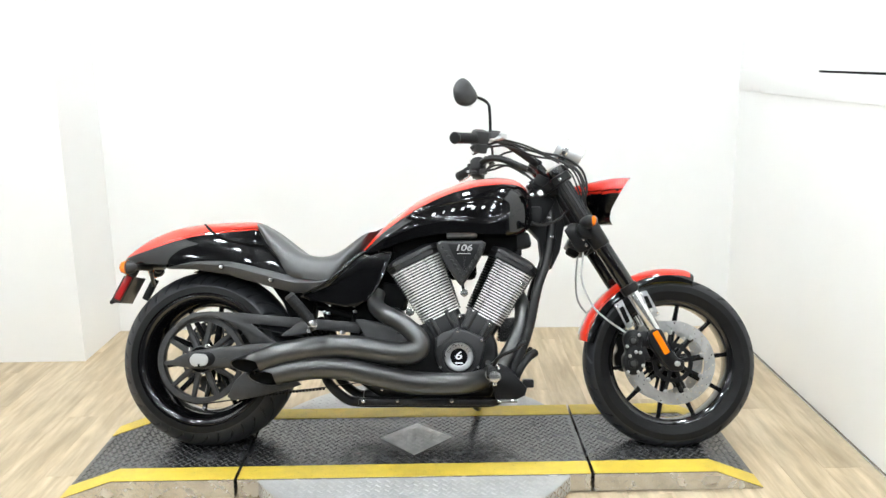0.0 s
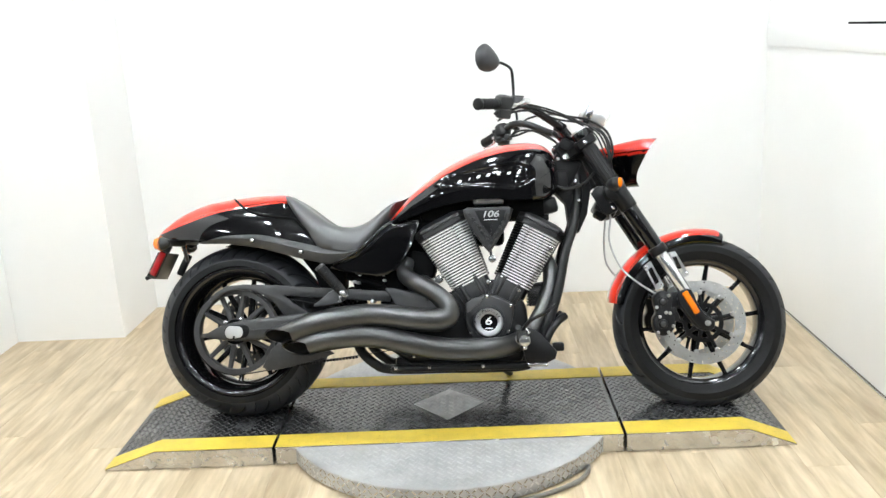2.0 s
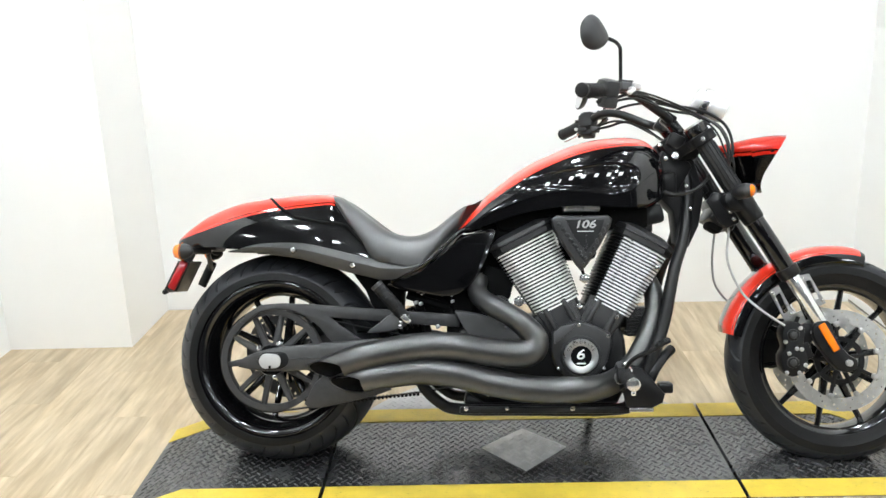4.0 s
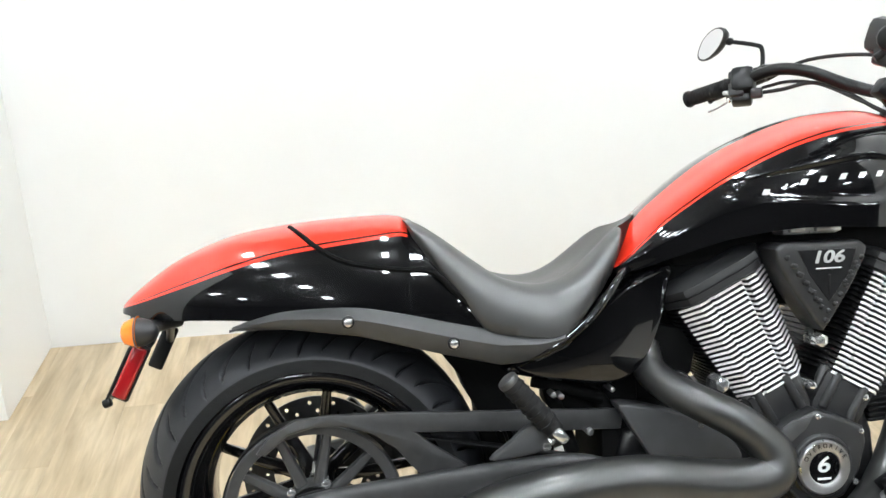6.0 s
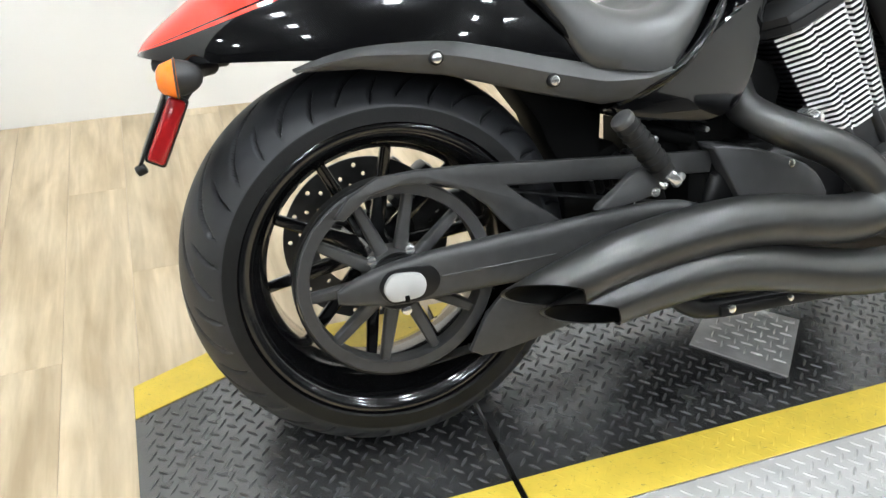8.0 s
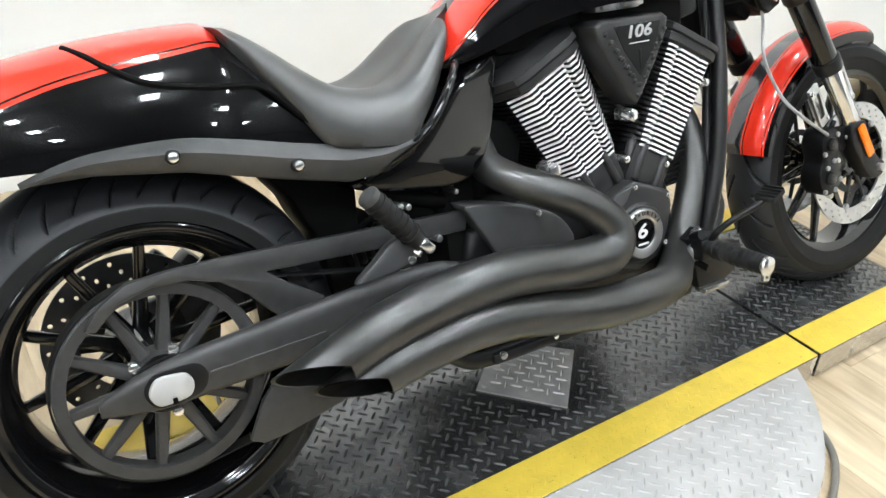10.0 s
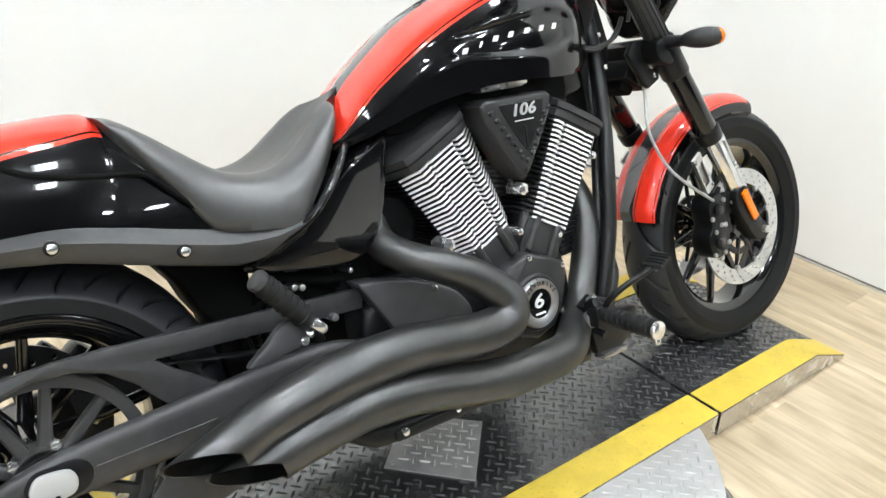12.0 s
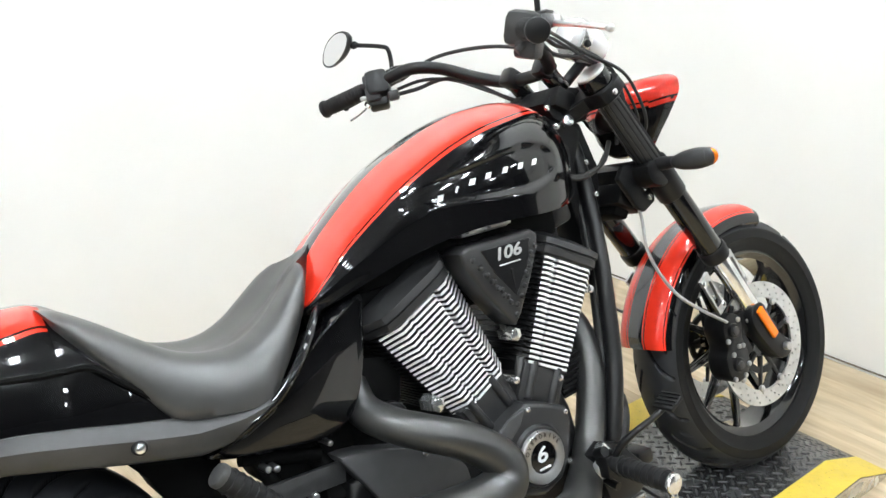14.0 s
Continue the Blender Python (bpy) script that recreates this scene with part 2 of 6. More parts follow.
def tube(pts, r, seg=14, sub=6, cap=True, flat=None):
    """A bent pipe along pts. r: a radius, or one for each point. flat: (wide, high) factors of its section."""
    rr = r if isinstance(r, (list, tuple)) else [r] * len(pts)
    path = spline([(*p, q) for p, q in zip(pts, rr)], sub) if len(pts) > 2 else [np.array((*p, q), float) for p, q in zip(pts, rr)]
    c = [Vector(p[:3]) for p in path]
    rings, side = [], None
    for i, p in enumerate(path):
        d = (c[min(i + 1, len(c) - 1)] - c[max(i - 1, 0)]).normalized()
        if side is None:
            side = d.cross(Vector((0, 1, 0)) if abs(d.y) < 0.9 else Vector((1, 0, 0))).normalized()
        side = (side - d * side.dot(d)).normalized()
        up = d.cross(side)
        a, b = (flat or (1, 1))
        rings.append([c[i] + (side * math.cos(2 * math.pi * k / seg) * a + up * math.sin(2 * math.pi * k / seg) * b) * float(p[3]) for k in range(seg)])
    return loft(rings, cap)


def rod(a, b, r, r2=None, seg=16, bevel=0.0):
    """A straight round bar with eased ends."""
    a, b = Vector(a), Vector(b)
    r2 = r if r2 is None else r2
    d = (b - a).normalized()
    e = min(bevel, (b - a).length * 0.4)
    if not e:
        return tube([a, b], [r, r2], seg)
    side = d.cross(Vector((0, 1, 0)) if abs(d.y) < 0.9 else Vector((1, 0, 0))).normalized()
    up = d.cross(side)
    rings = []
    for p, q in ((a, r - e), (a + d * e * 0.3, r - e * 0.3), (a + d * e, r), (b - d * e, r2), (b - d * e * 0.3, r2 - e * 0.3), (b, r2 - e)):
        rings.append([p + (side * math.cos(2 * math.pi * k / seg) + up * math.sin(2 * math.pi * k / seg)) * q for k in range(seg)])
    return loft(rings)


def lathe(profile, x, z, seg=96, closed=True, y=0.0, mats=None):
    """A body of revolution about an axis along y at (x, z). profile: (radius, y) points, closed to a ring."""
    bm = bmesh.new()
    n = len(profile)
    v = [[bm.verts.new((x + r * math.cos(2 * math.pi * k / seg), y + w, z + r * math.sin(2 * math.pi * k / seg))) for r, w in profile] for k in range(seg)]
    for k in range(seg):
        for j in range(n if closed else n - 1):
            f = bm.faces.new((v[k][j], v[k][(j + 1) % n], v[(k + 1) % seg][(j + 1) % n], v[(k + 1) % seg][j]))
            if mats:
                f.material_index = mats(j)
    return bm


def plate(outline, y0, y1, bevel=0.003, segs=2, hole=None):
    """A plate with the outline (x, z), from y0 to y1, with eased edges. hole: an outline cut through it, of as many points."""
    bm = bmesh.new()
    if hole:
        out = []
        for y in (y0, y1):
            out.append([[bm.verts.new((a, y, b)) for a, b in o] for o in (outline, hole)])
        n = len(outline)
        for j in range(n):
            k = (j + 1) % n
            for s in (0, 1):
                bm.faces.new((out[s][0][j], out[s][0][k], out[s][1][k], out[s][1][j]))
                bm.faces.new((out[0][s][j], out[0][s][k], out[1][s][k], out[1][s][j]))
        return bm
    f = bm.faces.new([bm.verts.new((a, y0, b)) for a, b in outline])
    e = bmesh.ops.extrude_face_region(bm, geom=[f])
    bmesh.ops.translate(bm, vec=(0, y1 - y0, 0), verts=[q for q in e["geom"] if isinstance(q, bmesh.types.BMVert)])
    if bevel:
        rim = [q for q in bm.edges if abs(q.verts[0].co.y - q.verts[1].co.y) < 1e-6]
        bmesh.ops.bevel(bm, geom=rim, offset=bevel, segments=segs, affect="EDGES", profile=0.5, clamp_overlap=True)
    return bm


def round2(pts, sub=5):
    return [(p.x, p.y) for p in spline([(a, b, 0) for a, b in pts], sub, True)]


def box(cx, cy, cz, sx, sy, sz, bevel=0.003, rot=None, segs=2):
    bm = bmesh.new()
    bmesh.ops.create_cube(bm, size=1)
    bmesh.ops.scale(bm, vec=(sx, sy, sz), verts=bm.verts)
    if bevel:
        bmesh.ops.bevel(bm, geom=list(bm.edges), offset=min(bevel, 0.45 * min(sx, sy, sz)), segments=segs, affect="EDGES", profile=0.5)
    m = Matrix.Translation((cx, cy, cz)) @ (pose(0, 0, 0, *rot) if rot else Matrix())
    bmesh.ops.transform(bm, matrix=m, verts=bm.verts)
    return bm


def ball(cx, cy, cz, sx, sy, sz, rot=None, seg=24):
    bm = bmesh.new()
    bmesh.ops.create_uvsphere(bm, u_segments=seg, v_segments=seg // 2, radius=1)
    m = Matrix.Translation((cx, cy, cz)) @ (pose(0, 0, 0, *rot) if rot else Matrix()) @ Matrix.Diagonal((sx, sy, sz, 1))
    bmesh.ops.transform(bm, matrix=m, verts=bm.verts)
    return bm


def join(*bms):
    """One bmesh out of several (one part made of several forms)."""
    out = bmesh.new()
    for b in bms:
        me = bpy.data.meshes.new("t")
        b.to_mesh(me)
        b.free()
        out.from_mesh(me)
        bpy.data.meshes.remove(me)
    return out


def lettering(text, size, depth, m, bold=0.0):
    """Raised writing in the built-in font, centred, set by the matrix m (its face is +z of m)."""
    cu = bpy.data.curves.new("t", "FONT")
    cu.body, cu.size, cu.extrude, cu.align_x, cu.align_y = text, size, depth, "CENTER", "CENTER"
    ob = bpy.data.objects.new("t", cu)
    scene.collection.objects.link(ob)
    me = bpy.data.meshes.new_from_object(ob.evaluated_get(bpy.context.evaluated_depsgraph_get()))
    bm = bmesh.new()
    for k, (dx, dy) in enumerate(((0, 0), (-1, 0), (1, 0), (0, -1), (0, 1)) if bold else ((0, 0),)):
        n = len(bm.verts)
        bm.from_mesh(me)
        bm.verts.ensure_lookup_table()
        bmesh.ops.transform(bm, matrix=m @ Matrix.Translation((dx * bold, dy * bold, -0.00005 * k)), verts=bm.verts[n:])
    bpy.data.objects.remove(ob)
    bpy.data.curves.remove(cu)
    bpy.data.meshes.remove(me)
    return bm


def bolt_mesh(name, x, y, z, r, parent, material, out=-1, label=""):
    """A domed bolt head on a face that looks along y (out = -1: towards -y)."""
    d = out * r * 0.6
    bm = lathe([(0.0005, d), (r * 0.55, d), (r * 0.9, d * 0.75), (r, d * 0.3), (r, -d * 0.6), (0.0005, -d * 0.6)], x, z, 14, False, y)
    return part(name, bm, material, parent, label)


# ---- room ----
def wall(name, a, b, thick, z0, z1, label):
    """A wall whose inner face runs from a to b in plan; its thickness lies to the right of that line."""
    a, b = Vector(a), Vector(b)
    d = (b - a).normalized()
    n = Vector((d.y, -d.x)) * thick
    bm = bmesh.new()
    base = [bm.verts.new((p.x, p.y, z0)) for p in (a, b, b + n, a + n)]
    f = bm.faces.new(base)
    e = bmesh.ops.extrude_face_region(bm, geom=[f])
    bmesh.ops.translate(bm, vec=(0, 0, z1 - z0), verts=[q for q in e["geom"] if isinstance(q, bmesh.types.BMVert)])
    ob = part(name, bm, WALL)
    return tagged(ob, label, "wall", kind="structure")


Y_BACK = -9.0
Z0 = FLOOR_Z - 0.05


# unseen walls round the camera; their tone sets what the gloss paint reflects
def unseen_wall(*args):
    ob = wall(*args)
    ob.data.materials[0] = DARKWALL
    return ob


wall("wall_north", (1.78, 1.416), (-1.76, 1.512), 0.15, Z0, CEIL_Z, "plain white painted bay wall behind the motorcycle")
wall("wall_east", (1.583, -1.6), (1.583, 1.46), 0.15, Z0, CEIL_Z, "plain white painted side wall of the bay")
wall("wall_pier_side", (-1.752, 1.56), (-1.752, 1.023), 0.55, Z0, CEIL_Z, "white painted side of a boxed wall pier")
wall("wall_pier_front", (-1.76, 1.0235), (-2.31, 1.0235), 0.1, Z0, CEIL_Z, "white painted front of a boxed wall pier")
wall("wall_west", (-2.305, 1.02), (-2.305, -1.6), 0.15, Z0, CEIL_Z, "plain white painted wall beside the pier")
unseen_wall("wall_south", (-6.0, Y_BACK), (6.0, Y_BACK), 0.15, Z0, CEIL_Z, "unseen dark wall added at the far end of the showroom")
unseen_wall("wall_far_west", (-6.0, -1.45), (-6.0, Y_BACK), 0.15, Z0, CEIL_Z, "unseen dark wall added at the side of the showroom")
unseen_wall("wall_far_east", (6.0, Y_BACK), (6.0, -1.45), 0.15, Z0, CEIL_Z, "unseen dark wall added at the side of the showroom")
unseen_wall("wall_return_east", (6.0, -1.6), (1.735, -1.6), 0.15, Z0, CEIL_Z, "unseen dark wall added beside the white bay")
unseen_wall("wall_return_west", (-2.457, -1.6), (-6.0, -1.6), 0.15, Z0, CEIL_Z, "unseen dark wall added beside the white bay")
tagged(part("ceiling", box(0, -5.375, CEIL_Z + 0.06, 12.4, 7.55, 0.12, 0), CEIL), "plain dark grey showroom ceiling", "ceiling", kind="structure")
tagged(part("ceiling_bay", box(-0.35, 0.0, CEIL_Z + 0.06, 4.5, 3.19, 0.12, 0), BAYCEIL), "plain dark grey ceiling over the bay", "ceiling", kind="structure")
floor = tagged(part("floor", box(-0.35, -0.95, FLOOR_Z - 0.06, 4.5, 5.3, 0.1, 0), JOINT), "pale oak vinyl plank floor", "floor", kind="structure")
# added floor out of view; its tone sets the light bounced upwards
tagged(part("floor_showroom", box(0, -6.3, FLOOR_Z - 0.062, 12.4, 5.4, 0.116, 0), BOUNCE_FLOOR), "unseen pale floor added round the camera", "floor", kind="structure")
tagged(part("floor_showroom_side", join(box(4.1, -2.6, FLOOR_Z - 0.062, 4.2, 2.0, 0.116, 0), box(-4.5, -2.6, FLOOR_Z - 0.062, 3.8, 2.0, 0.116, 0)), BOUNCE_FLOOR), "unseen pale floor added round the camera", "floor", kind="structure")

# a white ledge along the side wall; a black strip over it paints the shaded gap
ledge = thing("wall_ledge", "white board ledge with a dark strip over it along the side wall", "trim", kind="structure")
part("board", box(1.578, -0.095, 1.255, 0.009, 3.01, 0.105, 0.003), WALL, ledge)
# brown strip that paints the shaded gap where wall and floor meet
tagged(part("wall_foot_line", box(1.5805, -0.09, FLOOR_Z + 0.0018, 0.005, 3.0, 0.0036, 0), mat("brown_gap_shade", (0.13, 0.11, 0.085), rough=0.7, vary=0.5, scale=6)), "thin dark strip for the shaded gap between the side wall and the floor", "joint", kind="structure")
part("gap", box(1.579, -0.55, 1.312, 0.010, 2.1, 0.008, 0), DARK, ledge, "dark strip in place of the shaded gap")


# ---- ceiling lamps ----
lamp0 = None
for ly in (-6.2, -4.2, -2.5, -1.15, 0.2):
    for lx in (-3.6, -1.75, -0.35, 1.05, 3.4):
        if abs(lx) > 2 and ly > -2 or ly < -4 and abs(lx) < 1:
            continue
        at = pose(lx, ly, CEIL_Z - 0.045)
        if lamp0 is None:
            lamp0 = thing("ceiling_lamp", "white surface-mounted ceiling lamp, switched on", "ceiling lamp", "ceiling lamps", at=at)
            part("housing", box(0, 0, 0.02, 0.2, 0.44, 0.045, 0.006), LAMPBODY, lamp0)
            part("diffuser", box(0, 0, -0.012, 0.15, 0.38, 0.018, 0.004), GLOW, lamp0, "glowing white diffuser")
        else:
            copy_thing(lamp0, at)


# ---- display platform ----
PX, PY = -0.075, -0.068            # the platform's middle
HALF = 0.291                       # half its depth
NEAR, FAR = PY - HALF, PY + HALF
STRIP = 0.09
platform = thing("display_platform", "low charcoal tread-plate platform with yellow edges on a round steel turntable", "platform")


def deck_section(name, outline, parent):
    bm = plate(outline, NEAR, FAR, 0.0015, 1)
    bm.normal_update()
    for f in bm.faces:
        f.material_index = 1 if abs(f.normal.y) > 0.8 else 0
    return part(name, bm, [DECK, EDGE], parent, "charcoal tread plate with bare steel sides")


def strip_sheet(name, line, y0, y1, parent):
    """Yellow tape that follows the deck's outline line (x, z)."""
    rings = [[(x, y0, z), (x, y1, z), (x, y1, z + 0.0022), (x, y0, z + 0.0022)] for x, z in line]
    return part(name, loft(rings), YELLOW, parent, "worn yellow safety tape")


B0 = FLOOR_Z + 0.002
x_seam_r, x_seam_l = 0.533, -0.683
x_brk_r, x_brk_l, x_tip_r, x_tip_l = 0.955, -1.105, 1.118, -1.287
TIP = FLOOR_Z + 0.006
deck_section("ramp_section", [(x_seam_r + 0.005, B0), (x_seam_r + 0.005, 0), (x_brk_r, 0), (x_tip_r, TIP), (x_tip_r, B0)], platform)
deck_section("ramp_section", [(x_seam_l - 0.005, B0), (x_tip_l, B0), (x_tip_l, TIP), (x_brk_l, 0), (x_seam_l - 0.005, 0)], platform)
deck_section("middle_section", [(x_seam_l + 0.005, B0), (x_seam_l + 0.005, 0), (x_seam_r - 0.005, 0), (x_seam_r - 0.005, B0)], platform)
for y0, y1 in ((NEAR + 0.001, NEAR + STRIP), (FAR - STRIP, FAR - 0.001)):
    strip_sheet("edge_tape", [(x_seam_r + 0.006, 0.0006), (x_brk_r, 0.0006), (x_tip_r - 0.001, TIP + 0.0006)], y0, y1, platform)
    strip_sheet("edge_tape", [(x_tip_l + 0.001, TIP + 0.0006), (x_brk_l, 0.0006), (x_seam_l - 0.006, 0.0006)], y0, y1, platform)
    strip_sheet("edge_tape", [(x_seam_l + 0.006, 0.0006), (x_seam_r - 0.006, 0.0006)], y0, y1, platform)

# the round turntable plate under the middle section
bm = bmesh.new()
bmesh.ops.create_cone(bm, cap_ends=True, segments=128, radius1=0.606, radius2=0.606, depth=0.058)
bmesh.ops.translate(bm, vec=(PX, PY, -0.004 - 0.029), verts=bm.verts)
bmesh.ops.bevel(bm, geom=[e for e in bm.edges if abs(e.verts[0].co.z - e.verts[1].co.z) < 1e-5], offset=0.002, segments=2, affect="EDGES")
turntable = part("turntable_plate", bm, STEEL, platform, "round bare steel tread plate")

# the steel diamond in the middle
bm = bmesh.new()
base = [(PX + 0.131, PY + 0.008), (PX, PY + 0.131), (PX - 0.135, PY + 0.012), (PX - 0.004, PY - 0.13)]
f = bm.faces.new([bm.verts.new((x, y, 0.0005)) for x, y in base])
e = bmesh.ops.extrude_face_region(bm, geom=[f])
bmesh.ops.translate(bm, vec=(0, 0, 0.003), verts=[q for q in e["geom"] if isinstance(q, bmesh.types.BMVert)])
diamond = part("diamond_plate", bm, DIAMOND, platform, "small bare steel diamond plate")
for x, y in ((PX + 0.112, PY + 0.008), (PX - 0.115, PY + 0.012)):
    part("screw", box(x, y, 0.0045, 0.009, 0.009, 0.003, 0.0014), ALU, diamond)


def lugs(name, cells, parent, material, length=0.0262, width=0.0056, high=0.0016, label=""):
    """Raised tread lugs, laid crosswise in turn. cells: (x, y, z, slope, turned)."""
    verts, faces = [], []
    for x, y, z, slope, turned in cells:
        a = radians(45 if turned else -45)
        c, s = math.cos(a), math.sin(a)
        o = len(verts)
        for u, v, h in ((-0.5, 0, 0), (-0.2, -0.5, 0), (0.2, -0.5, 0), (0.5, 0, 0), (0.2, 0.5, 0), (-0.2, 0.5, 0), (-0.3, 0, 1), (0.3, 0, 1)):
            du, dv = u * length, v * width
            dx, dy = du * c - dv * s, du * s + dv * c
            verts.append((x + dx, y + dy, z + h * high + slope * dx))
        faces += [tuple(o + k for k in q) for q in ((0, 1, 6), (1, 2, 7, 6), (2, 3, 7), (3, 4, 7), (4, 5, 6, 7), (5, 0, 6))]
    me = bpy.data.meshes.new(name)
    me.from_pydata(verts, [], faces)
    ob = new(name, me)
    ob.parent = parent
    finish(ob, material, 60)
    return tagged(ob, label, kind="stuff")


PITCH = 0.0225


def deck_height(x):
    if x > x_brk_r:
        return (x - x_brk_r) / (x_tip_r - x_brk_r) * TIP, TIP / (x_tip_r - x_brk_r)
    if x < x_brk_l:
        return (x - x_brk_l) / (x_tip_l - x_brk_l) * TIP, TIP / (x_tip_l - x_brk_l)
    return 0.0, 0.0


deck_cells, tape_cells, steel_cells, dia_cells = [], [], [], []
for i in range(-66, 67):
    for j in range(-66, 67):
        x, y, turned = PX + (i + j + 0.5) * PITCH * 0.7071, PY + (i - j + 0.5) * PITCH * 0.7071, (i + j) % 2
        near_seam = min(abs(x - x_seam_r), abs(x - x_seam_l)) < 0.016
        if NEAR + 0.010 < y < FAR - 0.010:
            if x_tip_l + 0.016 < x < x_tip_r - 0.016 and not near_seam:
                z, slope = deck_height(x)
                u, v = abs(x - PX) / 0.133, abs(y - PY - 0.004) / 0.131
                if u + v < 1.12:
                    if u + v < 0.86:
                        dia_cells.append((x, y, 0.0036, 0, turned))
                elif min(y - NEAR, FAR - y) > STRIP + 0.008:
                    deck_cells.append((x, y, z, slope, turned))
                elif min(y - NEAR, FAR - y) < STRIP - 0.01:
                    tape_cells.append((x, y, z + 0.0026, slope, turned))
        elif (y < NEAR - 0.012 or y > FAR + 0.012) and math.hypot(x - PX, y - PY) < 0.59:
            steel_cells.append((x, y, -0.004, 0, turned))
lugs("tread_pattern", deck_cells, platform, LUG, high=0.0022, label="worn charcoal tread lugs")
lugs("tape_pattern", tape_cells, platform, YELLOW, high=0.0009, label="tread lugs under the yellow tape")
lugs("steel_pattern", steel_cells, platform, STEEL, high=0.0017, label="bare steel tread lugs")
lugs("diamond_pattern", dia_cells, platform, DIAMOND, high=0.0028, label="bare steel tread lugs")


def side_lugs(name, spots, parent):
    """Tread lugs on upright faces. spots: (place, along, turned)."""
    verts, faces = [], []
    for p, along, out, turned in spots:
        a = radians(45 if turned else -45)
        c, s = math.cos(a), math.sin(a)
        o = len(verts)
        for u, v, h in ((-0.5, 0, 0), (-0.2, -0.5, 0), (0.2, -0.5, 0), (0.5, 0, 0), (0.2, 0.5, 0), (-0.2, 0.5, 0), (-0.3, 0, 1), (0.3, 0, 1)):
            du, dv = u * 0.0250, v * 0.0056
            verts.append(Vector(p) + Vector(along) * (du * c - dv * s) + Vector((0, 0, du * s + dv * c)) + Vector(out) * h * 0.0013)
        faces += [tuple(o + k for k in q) for q in ((0, 1, 6), (1, 2, 7, 6), (2, 3, 7), (3, 4, 7), (4, 5, 6, 7), (5, 0, 6))]
    me = bpy.data.meshes.new(name)
    me.from_pydata(verts, [], faces)
    ob = new(name, me)
    ob.parent = parent
    finish(ob, EDGE, 60)
    return tagged(ob, "bare steel tread lugs", kind="stuff")


spots = []
for i in range(-58, 59):
    x = PX + i * PITCH
    for j, z in enumerate((-0.054, -0.033, -0.0115)):
        zt, _ = deck_height(x)
        if z + 0.010 < zt and x_tip_l + 0.03 < x < x_tip_r - 0.03 and min(abs(x - x_seam_r), abs(x - x_seam_l)) > 0.018 and abs(x - PX) > 0.545:
            spots.append(((x, NEAR, z), (1, 0, 0), (0, -1, 0), (i + j) % 2))
for i in range(180):
    a = 2 * math.pi * i / 180
    for j, z in enumerate((-0.052, -0.033, -0.014)):
        p = (PX + 0.606 * math.cos(a), PY + 0.606 * math.sin(a), z)
        if not NEAR - 0.01 < p[1] < FAR + 0.01:
            spots.append((p, (-math.sin(a), math.cos(a), 0), (math.cos(a), math.sin(a), 0), (i + j) % 2))
side_lugs("side_pattern", spots, platform)

# a thin grey tube forms the curved band on the floor
hose = part("floor_band", tube([(0.392, -0.46, FLOOR_Z + 0.008), (0.38, -0.505, FLOOR_Z + 0.008), (0.335, -0.56, FLOOR_Z + 0.008), (0.238, -0.62, FLOOR_Z + 0.008), (0.09, -0.678, FLOOR_Z + 0.008), (-0.053, -0.70, FLOOR_Z + 0.008), (-0.195, -0.69, FLOOR_Z + 0.008)], 0.0075, 10, 8), mat("grey_floor_band", (0.16, 0.15, 0.13), rough=0.5))
tagged(hose, "thin grey curved band on the floor beside the turntable", "hose")


# ---- motorcycle ----
LEAN_DEG, YAW_DEG = 17.5, -2.25
bike = thing("motorcycle", "black and red cruiser motorcycle leaning on its side stand", "motorcycle", at=pose(0, -0.10, 0.004, -LEAN_DEG, 0, 0))
bike.matrix_basis = Matrix.Translation((0, -0.10, 0.004)) @ pose(0, 0, 0, 0, 0, YAW_DEG) @ pose(0, 0, 0, -LEAN_DEG)
RX, RZ, RR = -0.838, 0.310, 0.324       # rear wheel: axle and tyre radius
FX, FZ, FR = 0.855, 0.292, 0.312        # front wheel


def P(name, bm, material, parent=None, label="", sharp=38):
    return part(name, bm, material, parent or bike, label, sharp)


def sink(ob):
    """Presses a tyre flat where it stands on the deck."""
    m = bike.matrix_basis
    inv = m.inverted()
    for v in ob.data.vertices:
        w = m @ v.co
        if w.z < 0.0012:
            w.z = 0.0012
            v.co = inv @ w


